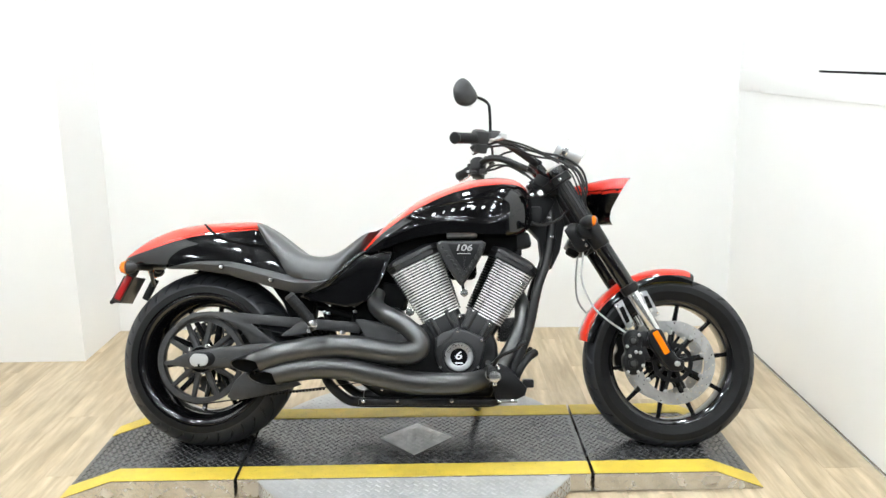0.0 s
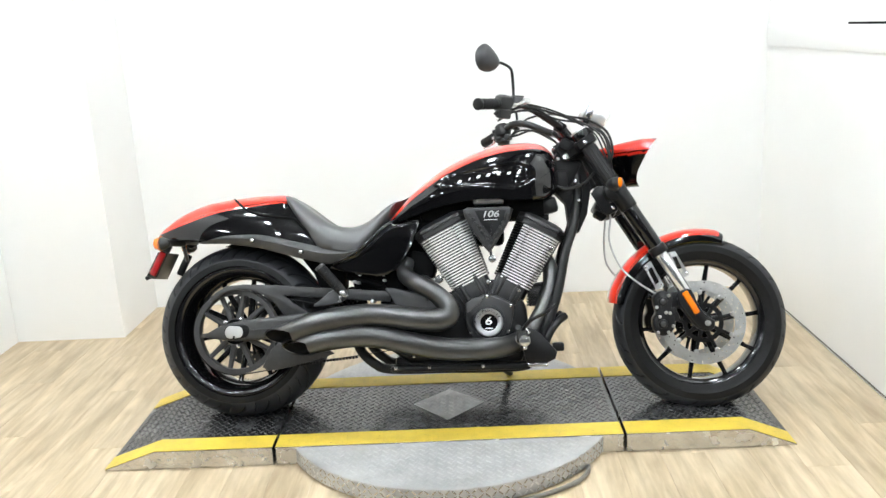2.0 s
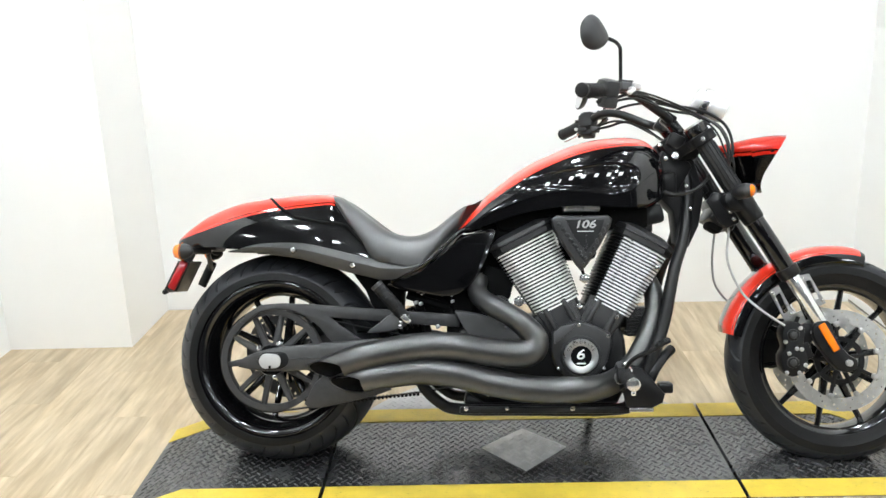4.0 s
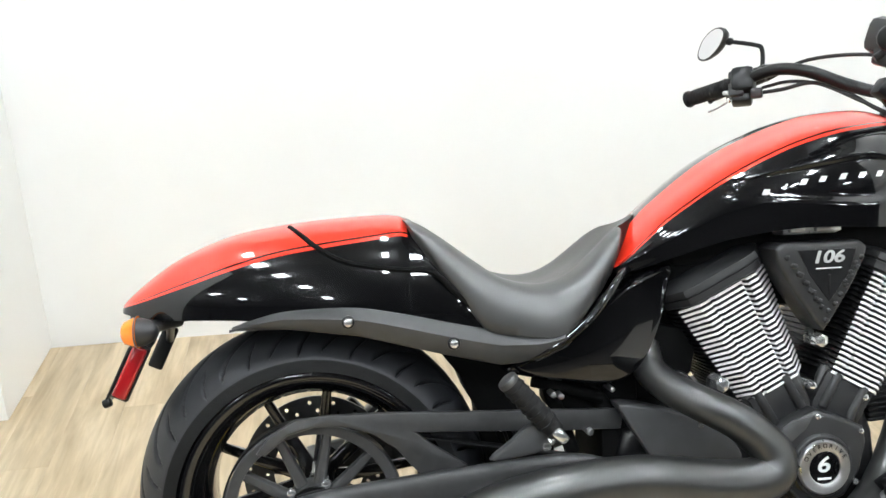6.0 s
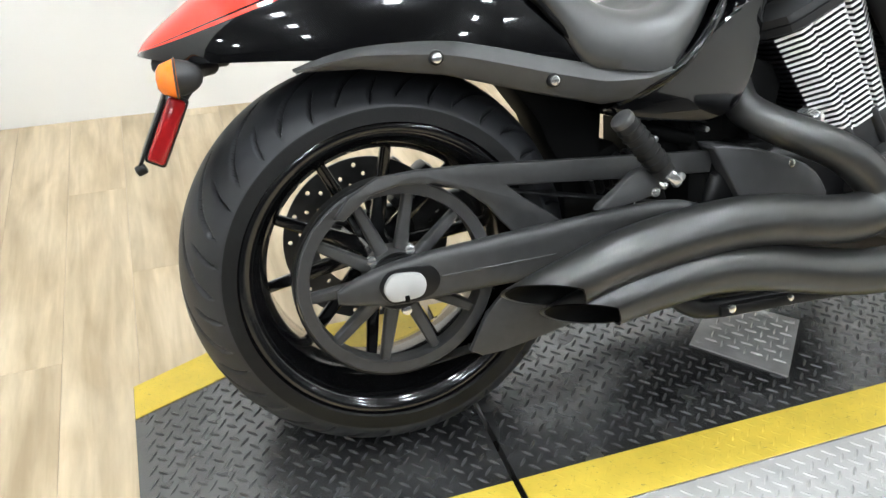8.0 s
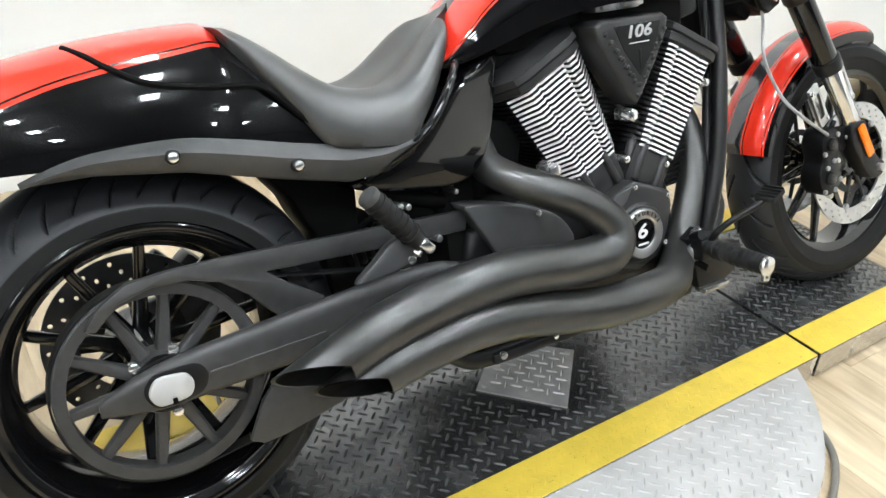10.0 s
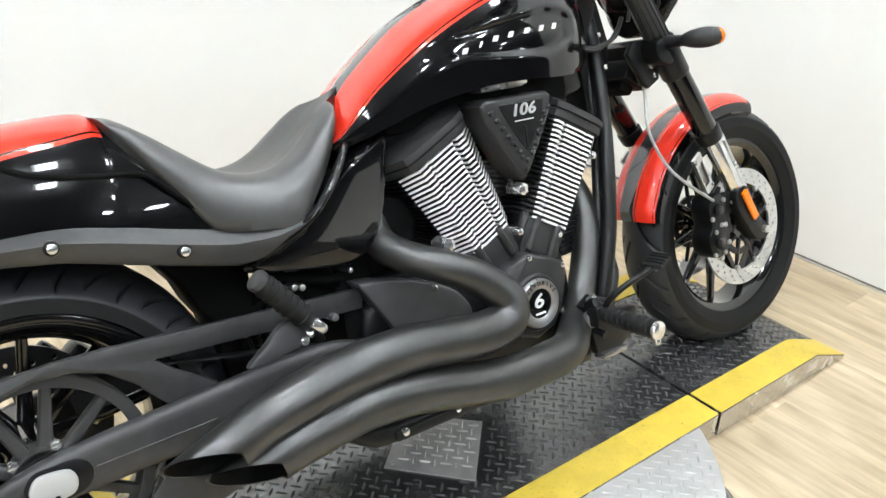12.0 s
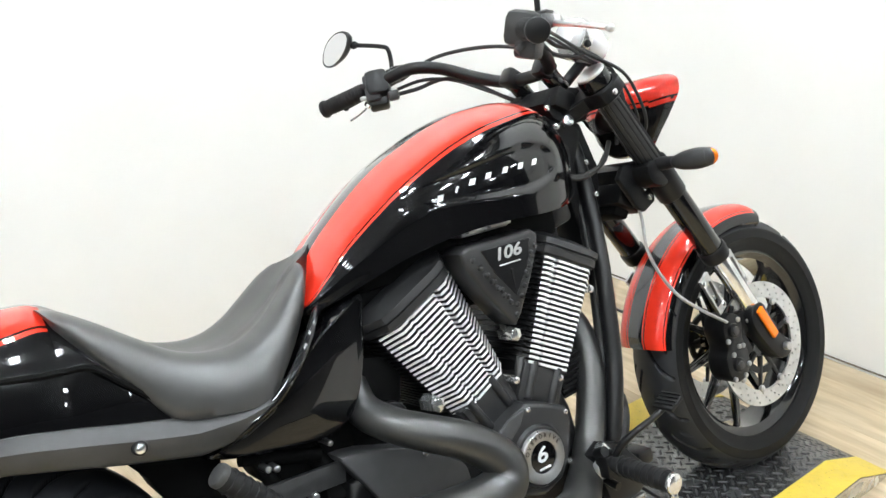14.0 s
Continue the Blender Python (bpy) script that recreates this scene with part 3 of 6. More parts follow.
def tyre(name, x, z, R, half, rim_r, groove, label, n, seg=720):
    prof = []
    crown = half * 1.15
    for k in range(n + 1):
        u = -1 + 2 * k / n
        prof.append((R - (crown - math.sqrt(max(0.0, crown ** 2 - (u * half) ** 2))) * 0.86, u * half))
    edge = prof[-1][0]
    wall_pts = [(edge - 0.006, half * 1.0), (edge - 0.022, half * 1.02), (rim_r + 0.028, half * 1.0), (rim_r + 0.012, half * 0.95), (rim_r + 0.004, half * 0.88), (rim_r - 0.002, half * 0.84)]
    left = prof
    prof = [(r, -y) for r, y in reversed(wall_pts)] + left + wall_pts
    prof = prof + [(rim_r - 0.004, half * 0.5), (rim_r - 0.004, -half * 0.5)]
    lo, hi = len(wall_pts), len(wall_pts) + n + 1
    verts, faces, m = [], [], len(prof)
    for k in range(seg):
        a = 2 * math.pi * k / seg
        for j, (r, y) in enumerate(prof):
            if lo <= j < hi:
                r -= groove(a, y / half) * 0.009
            verts.append((x + r * math.cos(a), y, z + r * math.sin(a)))
    for k in range(seg):
        o, q = k * m, (k + 1) % seg * m
        faces += [(o + j, o + (j + 1) % m, q + (j + 1) % m, q + j) for j in range(m)]
    me = bpy.data.meshes.new(name)
    me.from_pydata(verts, [], faces)
    ob = finish(new(name, me), RUBBER, 50)
    me.materials.append(TREAD)
    # the cuts keep the darker rubber, which paints the shade inside them
    for i, f in enumerate(me.polygons):
        k, j = divmod(i, m)
        if lo <= j < hi - 1 and groove(2 * math.pi * (k + 0.5) / seg, (prof[j][1] + prof[j + 1][1]) / 2 / half) < 0.6:
            f.material_index = 1
    ob.parent = bike
    ob["label"] = label
    sink(ob)
    return ob


def rear_groove(a, u):
    """Long curved tread cuts on both sides of a plain crown, with two short sipes between them near the shoulder."""
    s = abs(u)
    if s < 0.10 or s > 0.975:
        return 0.0
    ph = (a * 19 / (2 * math.pi) + (0.5 if u > 0 else 0.0) + 1.25 * (1 - (s - 0.1) / 0.87) ** 1.4) % 1.0
    w = 0.060 * min(1.0, (s - 0.10) / 0.25, (0.94 - s) / 0.10)
    v = 0.042 * min(1.0, (s - 0.58) / 0.10, (0.97 - s) / 0.06)
    long_cut, short_cut = w - abs(ph - 0.5), v - abs((ph + 0.5 + 0.35 * (s - 0.7)) % 1.0 - 0.5)
    return min(1.0, max(0.0, long_cut, short_cut) / 0.034)


def front_groove(a, u):
    s = abs(u)
    if s > 0.93 or s < 0.08:
        return 0.0
    ph = (a * 17 / (2 * math.pi) + (0.5 if u > 0 else 0.0) + 0.9 * (1 - s) ** 1.5) % 1.0
    if s > 0.16 and abs(ph - 0.5) < 0.045:
        return 1.0
    return 0.9 if 0.5 < s < 0.8 and abs((ph + 0.5) % 1.0 - 0.5) < 0.04 else 0.0


tyre("rear_tyre", RX, RZ, RR, 0.122, 0.233, rear_groove, "wide black rear tyre with slanted tread cuts", 84, 1440)
tyre("front_tyre", FX, FZ, FR, 0.066, 0.228, front_groove, "black front tyre with slanted tread cuts", 60)


def rim(name, x, z, R, half, label, deep):
    """A wheel rim's barrel with rolled lips."""
    prof = [(R + 0.004, -half), (R + 0.012, -half + 0.004), (R + 0.01, -half + 0.012), (R - 0.008, -half + 0.018), (R - deep, -half * 0.45), (R - deep - 0.002, 0), (R - deep, half * 0.45), (R - 0.008, half - 0.018), (R + 0.01, half - 0.012), (R + 0.012, half - 0.004), (R + 0.004, half)]
    inner = [(r - 0.012, y) for r, y in reversed(prof[3:8])]
    prof2 = prof[:3] + [(R - 0.006, -half + 0.018)] + prof[4:7] + [(R - 0.006, half - 0.018)] + prof[8:] + [(R - 0.006, half - 0.002), (R - 0.02, half - 0.014), (R - deep - 0.010, half * 0.42), (R - deep - 0.011, 0), (R - deep - 0.010, -half * 0.42), (R - 0.02, -half + 0.014), (R - 0.006, -half + 0.002)]
    return P(name, lathe(prof2, x, z, 128), RIM, None, label)


def spokes(parent, name, x, z, r0, r1, count, y0, y1, w0, w1, t0, t1, phase, material, pair=0.0):
    """Straight tapered wheel spokes, each a piece of its own."""
    for k in range(count):
        for s in ((-pair, pair) if pair else (0.0,)):
            a = 2 * math.pi * k / count + phase
            d, n = Vector((math.cos(a), 0, math.sin(a))), Vector((-math.sin(a), 0, math.cos(a)))
            rings = []
            for i in range(5):
                f = i / 4
                w, t = (w0 + (w1 - w0) * f) / 2, (t0 + (t1 - t0) * f) / 2
                yy = y0 + (y1 - y0) * f
                c = Vector((x, yy, z)) + d * (r0 + (r1 - r0) * f) + n * (s * (1 + f))
                ring = []
                for q in range(12):
                    b = 2 * math.pi * q / 12
                    ring.append(c + n * w * math.copysign(abs(math.cos(b)) ** 0.6, math.cos(b)) + Vector((0, 1, 0)) * t * math.copysign(abs(math.sin(b)) ** 0.6, math.sin(b)))
                rings.append(ring)
            P(name, loft(rings), material, parent)


def drilled_disc(name, x, z, y, r0, r1, parent, material, thick=0.005, count=24, label=""):
    """A brake disc with three rows of round holes right through it."""
    nr, na, step = 14, count * 12, 12
    rows = {2: 0, 6: 4, 10: 8}

    def at(k, q):
        """Polar place of a grid point, with the corners of each hole drawn in to make it round."""
        a, r = k, float(q)
        for row, off in rows.items():
            m = (k - off + 1) % step - 1
            if row <= q <= row + 2 and 0 <= m <= 2 and q != row + 1 and m != 1:
                a, r = k + (1 - m) * 0.29, q + (row + 1 - q) * 0.29
        return 2 * math.pi * a / na, r0 + (r1 - r0) * r / nr

    bm = bmesh.new()
    grid = []
    for s in (-1, 1):
        g = []
        for k in range(na):
            line = []
            for q in range(nr + 1):
                a, r = at(k, q)
                line.append(bm.verts.new((x + r * math.cos(a), y + s * thick / 2, z + r * math.sin(a))))
            g.append(line)
        grid.append(g)

    def solid(k, q):
        if not 0 <= q < nr:
            return False
        for row, off in rows.items():
            if q in (row, row + 1) and (k - off) % step in (0, 1):
                return False
        return True

    g0, g1 = grid
    for k in range(na):
        kk = (k + 1) % na
        for q in range(nr):
            if not solid(k, q):
                continue
            for g in grid:
                bm.faces.new((g[k][q], g[kk][q], g[kk][q + 1], g[k][q + 1]))
            if not solid(k, q - 1):
                bm.faces.new((g0[k][q], g0[kk][q], g1[kk][q], g1[k][q]))
            if not solid(k, q + 1):
                bm.faces.new((g0[k][q + 1], g0[kk][q + 1], g1[kk][q + 1], g1[k][q + 1]))
            if not solid((k - 1) % na, q):
                bm.faces.new((g0[k][q], g0[k][q + 1], g1[k][q + 1], g1[k][q]))
            if not solid(kk, q):
                bm.faces.new((g0[kk][q], g0[kk][q + 1], g1[kk][q + 1], g1[kk][q]))
    bmesh.ops.delete(bm, geom=[v for v in bm.verts if not v.link_faces], context="VERTS")
    return P(name, bm, material, parent, label)


# rear wheel
rear_rim = rim("rear_rim", RX, RZ, 0.231, 0.117, "gloss black rear rim", 0.03)
spokes(rear_rim, "spoke", RX, RZ, 0.03, 0.203, 10, 0.03, 0.0, 0.028, 0.017, 0.03, 0.018, 0.16, RIM)
P("hub", lathe([(0.012, -0.15), (0.045, -0.15), (0.05, -0.12), (0.045, -0.05), (0.04, 0.05), (0.05, 0.1), (0.012, 0.12)], RX, RZ, 40), RIM, rear_rim)
drilled_disc("rear_brake_disc", RX, RZ, 0.098, 0.09, 0.15, bike, DARKDISC, label="dark drilled steel rear brake disc", count=18)
P("rear_disc_carrier", join(*[rod((RX + 0.03 * math.cos(a), 0.098, RZ + 0.03 * math.sin(a)), (RX + 0.1 * math.cos(a + 0.5), 0.098, RZ + 0.1 * math.sin(a + 0.5)), 0.008, 0.006, 8) for a in [k * math.pi / 3 for k in range(6)]]), SATIN)
P("rear_caliper", join(box(RX + 0.10, 0.125, RZ + 0.075, 0.1, 0.06, 0.055, 0.012, (0, -40, 0)), box(RX + 0.07, 0.15, RZ + 0.1, 0.05, 0.03, 0.05, 0.008, (0, -40, 0))), SATIN)

# belt pulley, guard and belt
PULY = -0.127
pulley = P("belt_pulley", lathe([(0.136, -0.017), (0.1365, -0.0185), (0.1535, -0.0185), (0.156, -0.016), (0.156, 0.016), (0.1535, 0.0185), (0.138, 0.0185), (0.136, 0.015)], RX, RZ, 110, True, PULY), MATTE, None, "matte black toothed belt pulley with ten spokes")
spokes(pulley, "pulley_spoke", RX, RZ, 0.028, 0.14, 10, PULY - 0.004, PULY, 0.024, 0.016, 0.022, 0.02, 0.1, MATTE)
P("pulley_hub", lathe([(0.01, -0.022), (0.044, -0.022), (0.05, -0.012), (0.05, 0.02), (0.01, 0.02)], RX, RZ, 40, True, PULY), MATTE, pulley)
for k in range(5):
    a = 2 * math.pi * k / 5 + 1.13
    bolt_mesh("pulley_bolt", RX + 0.052 * math.cos(a), PULY - 0.016, RZ + 0.052 * math.sin(a), 0.0085, pulley, CHROME)


def belt_run(r, half, cx, cz):
    """The belt's closed line round both pulleys."""
    bx, bz, br = -0.235, 0.285, 0.055
    out = []
    a_top, a_bot = math.pi * 0.53, -math.pi * 0.43
    for k in range(40):
        a = a_top + (2 * math.pi - a_top + a_bot) * k / 39
        out.append((cx + r * math.cos(a), cz + r * math.sin(a)))
    for k in range(14):
        a = a_bot + (a_top - a_bot) * k / 13
        out.append((bx + br * math.cos(a), bz + br * math.sin(a)))
    return out


outer = belt_run(0.1605, 0, RX, RZ)
mid_x, mid_z = sum(p[0] for p in outer) / len(outer), sum(p[1] for p in outer) / len(outer)
inner_line = [(x + (mid_x - x) * 0.012, z + (mid_z - z) * 0.025) for x, z in outer]
P("drive_belt", plate(outer, PULY - 0.013, PULY + 0.013, 0, hole=inner_line), RUBBER, None, "toothed black drive belt")

# the upper belt guard: a long arm with an open fork at its back end
GY0, GY1 = -0.168, -0.154
bar = [(-0.93, 0.425), (-0.905, 0.455), (-0.862, 0.478), (-0.80, 0.482), (-0.72, 0.478), (-0.5, 0.459), (-0.275, 0.44), (-0.268, 0.42), (-0.272, 0.402), (-0.4, 0.412), (-0.55, 0.427), (-0.655, 0.437), (-0.63, 0.415), (-0.565, 0.368), (-0.578, 0.352), (-0.64, 0.352), (-0.665, 0.378), (-0.69, 0.41), (-0.73, 0.442), (-0.775, 0.459), (-0.83, 0.463), (-0.875, 0.452), (-0.915, 0.42)]
guard_bm = plate(bar, GY0, GY1, 0.004)
for v in guard_bm.verts:
    v.co.y += max(0.0, v.co.x + 0.8) * 0.11
P("belt_guard", guard_bm, MATTE, None, "matte black forked belt guard")
low = [(-0.735, 0.180), (-0.705, 0.238), (-0.675, 0.268), (-0.62, 0.278), (-0.56, 0.262), (-0.5, 0.245), (-0.47, 0.222), (-0.52, 0.205), (-0.6, 0.186), (-0.68, 0.170), (-0.715, 0.168)]
P("lower_belt_guard", plate(low, -0.168, -0.156, 0.003), MATTE, None, "matte black lower belt guard")
P("tooth_row", join(*[box(-0.725 + 0.0118 * k, PULY - 0.012, float(np.interp(-0.725 + 0.0118 * k, [-0.728, -0.611, -0.494, -0.397], [0.171, 0.183, 0.197, 0.206])), 0.0055, 0.022, 0.009, 0) for k in range(29)]), RUBBER, None, "row of belt teeth")

# swingarm with its axle cap
arm = spline([(-0.935, -0.155, 0.300, 0.010), (-0.90, -0.156, 0.306, 0.022), (-0.84, -0.157, 0.311, 0.034), (-0.75, -0.157, 0.318, 0.038), (-0.6, -0.157, 0.326, 0.042), (-0.49, -0.157, 0.331, 0.045), (-0.41, -0.156, 0.334, 0.045), (-0.355, -0.152, 0.334, 0.040), (-0.318, -0.146, 0.334, 0.028)], 5)
rings = []
for p in arm:
    ring = []
    for q in range(20):
        b = 2 * math.pi * q / 20
        ring.append((p[0], p[1] + 0.017 * math.copysign(abs(math.cos(b)) ** 0.55, math.cos(b)) * min(1, p[3] / 0.03), p[2] + p[3] * math.copysign(abs(math.sin(b)) ** 0.55, math.sin(b))))
    rings.append(ring)
swing = P("swingarm", loft(rings), MATTE, None, "matte black swingarm")
P("swingarm", loft([[(x, -y, z) for x, y, z in r] for r in rings]), MATTE)
# no hollows are cut: darker pieces paint the shade of recess and notch
P("axle_recess", plate(round2([(RX - 0.036, RZ), (RX - 0.022, RZ + 0.024), (RX + 0.010, RZ + 0.028), (RX + 0.046, RZ + 0.026), (RX + 0.060, RZ + 0.004), (RX + 0.046, RZ - 0.020), (RX + 0.006, RZ - 0.027), (RX - 0.022, RZ - 0.024)]), -0.1752, -0.166, 0.002), SATIN, swing)
P("axle_cap", plate(round2([(RX - 0.030, RZ), (RX - 0.018, RZ + 0.02), (RX + 0.004, RZ + 0.022), (RX + 0.028, RZ + 0.017), (RX + 0.036, RZ), (RX + 0.028, RZ - 0.018), (RX + 0.002, RZ - 0.022), (RX - 0.02, RZ - 0.02)]), -0.182, -0.1715, 0.004), WHITE, swing, "pale grey oval axle cap")
P("cap_notch", box(RX + 0.004, -0.1825, RZ - 0.018, 0.007, 0.003, 0.010, 0.001), DARK, swing)
P("swingarm_line", rod((-0.775, -0.1738, 0.316), (-0.587, -0.1735, 0.322), 0.0016), MATTE, swing)

# ---- exhaust ----
def pipe(name, pts, radii, cut, label):
    ob_bm = tube(pts, radii, 28, 8, False)
    # slash cut: the open end is sheared so that its lower lip reaches back
    pts0 = Vector(pts[0])
    d = (Vector(pts[1]) - pts0).normalized()
    n = 28
    ob_bm.verts.ensure_lookup_table()
    for v in ob_bm.verts[:n * 6]:
        along = (v.co - pts0).dot(d)
        f = max(0.0, 1 - along / 0.15)
        v.co -= d * f * cut * (0.78 * (v.co.y - pts0.y) + 0.68 * (v.co.z - pts0.z - along * d.z)) / radii[0]
    bore = bmesh.new()
    rows = [list(ob_bm.verts[k * n:k * n + n]) for k in range(12)]
    inner = []
    for row in rows:
        c = sum((v.co for v in row), Vector()) / n
        inner.append([bore.verts.new(c + (v.co - c) * 0.9) for v in row])
    for p, q in zip(inner, inner[1:]):
        for j in range(n):
            bore.faces.new((p[j], p[(j + 1) % n], q[(j + 1) % n], q[j]))
    bore.faces.new(inner[-1])
    bmesh.ops.solidify(ob_bm, geom=list(ob_bm.faces), thickness=0.003)
    ob = P(name, ob_bm, PIPE, None, label)
    P("bore", bore, DARK, ob, "black inside of the pipe")
    return ob


pipe("upper_exhaust", [(-0.642, -0.262, 0.293), (-0.585, -0.262, 0.313), (-0.52, -0.262, 0.333), (-0.40, -0.262, 0.354), (-0.285, -0.26, 0.357), (-0.17, -0.257, 0.340), (-0.095, -0.253, 0.334), (-0.056, -0.25, 0.345), (-0.046, -0.246, 0.372), (-0.066, -0.240, 0.402), (-0.108, -0.232, 0.437), (-0.158, -0.212, 0.464), (-0.194, -0.165, 0.484), (-0.214, -0.112, 0.508), (-0.212, -0.075, 0.545), (-0.18, -0.06, 0.575), (-0.15, -0.04, 0.59)],
     [0.036, 0.039, 0.041, 0.041, 0.0405, 0.040, 0.040, 0.039, 0.036, 0.034, 0.032, 0.031, 0.030, 0.03, 0.03], 0.058, "matte black upper exhaust pipe with a slash-cut end")
pipe("lower_exhaust", [(-0.580, -0.262, 0.252), (-0.530, -0.262, 0.268), (-0.475, -0.262, 0.279), (-0.38, -0.262, 0.289), (-0.285, -0.26, 0.281), (-0.17, -0.256, 0.254), (-0.07, -0.252, 0.235), (0.030, -0.246, 0.230), (0.100, -0.228, 0.230), (0.155, -0.186, 0.236), (0.204, -0.150, 0.256), (0.243, -0.124, 0.290), (0.273, -0.110, 0.335), (0.298, -0.098, 0.385), (0.316, -0.082, 0.44), (0.318, -0.055, 0.50), (0.295, -0.02, 0.56)],
     [0.036, 0.0385, 0.040, 0.040, 0.0395, 0.039, 0.039, 0.0385, 0.037, 0.035, 0.033, 0.032, 0.031, 0.031, 0.030, 0.029, 0.028], 0.058, "matte black lower exhaust pipe with a slash-cut end")

# ---- engine ----
engine = P("crankcase", plate([(-0.27, 0.40), (-0.29, 0.33), (-0.27, 0.22), (-0.2, 0.17), (0.2, 0.17), (0.235, 0.24), (0.225, 0.36), (0.2, 0.43), (0.16, 0.47), (0.02, 0.47), (-0.05, 0.43), (-0.14, 0.43)], -0.115, 0.14, 0.02, 3), SATIN, None, "satin black crankcase")
cover = [(0.084, 0.422), (0.130, 0.406), (0.176, 0.384), (0.180, 0.355), (0.166, 0.300), (0.135, 0.256), (0.088, 0.240), (0.042, 0.254), (0.012, 0.29), (0.000, 0.335), (0.004, 0.385), (0.034, 0.402)]
cam_cover = P("cam_cover", plate(cover, -0.160, -0.10, 0.010, 3), PLASTIC, None, "matte black five-sided engine side cover")
P("cover_boss", lathe([(0.0005, -0.0045), (0.056, -0.0045), (0.062, 0.004), (0.062, 0.01), (0.0005, 0.01)], 0.088, 0.318, 56, False, -0.162), PLASTIC, cam_cover)
P("cover_facet", plate([(0.010, 0.388), (0.036, 0.406), (0.076, 0.414), (0.060, 0.388), (0.030, 0.366), (0.012, 0.352)], -0.1635, -0.155, 0.003), ENGINE, cam_cover, "lighter grey slanted facet")
for x, z in ((0.084, 0.410), (0.168, 0.376), (0.155, 0.282), (0.022, 0.282)):
    bolt_mesh("cover_bolt", x, -0.160, z, 0.0055, cam_cover, CHROME)
OX, OZ = 0.088, 0.318
badge = P("badge_ring", lathe([(0.0305, -0.006), (0.033, -0.0075), (0.048, -0.0075), (0.0505, -0.004), (0.0505, 0.003), (0.0305, 0.003)], OX, OZ, 64, True, -0.168), ALU, None, "brushed silver badge ring")
P("badge_centre", lathe([(0.0005, -0.003), (0.0305, -0.003), (0.0305, 0.003), (0.0005, 0.003)], OX, OZ, 48, False, -0.168), BLACK, badge)
face_r = Matrix(((1, 0, 0, 0), (0, 0, -1, 0), (0, 1, 0, 0), (0, 0, 0, 1)))      # writing that looks towards -y


def on_side(x, y, z, turn=0):
    return Matrix.Translation((x, y, z)) @ pose(0, 0, 0, 0, -turn, 0) @ face_r


P("number_six", lettering("6", 0.04, 0.0008, on_side(OX, -0.1715, OZ + 0.004) @ Matrix(((1.3, 0.2, 0, 0), (0, 1, 0, 0), (0, 0, 1, 0), (0, 0, 0, 1))), 0.0007), PRINT, badge)
P("small_bar", box(OX, -0.1715, OZ - 0.021, 0.026, 0.001, 0.004, 0), PRINT, badge)
for i, ch in enumerate("OVERDRIVE"):
    a = radians(90 + 62 - 124 * i / 8)
    r = 0.041
    P("letter", lettering(ch, 0.0115, 0.0004, on_side(OX + r * math.cos(a), -0.1762, OZ + r * math.sin(a), math.degrees(a) - 90)), SATIN, badge)

NFIN = 21


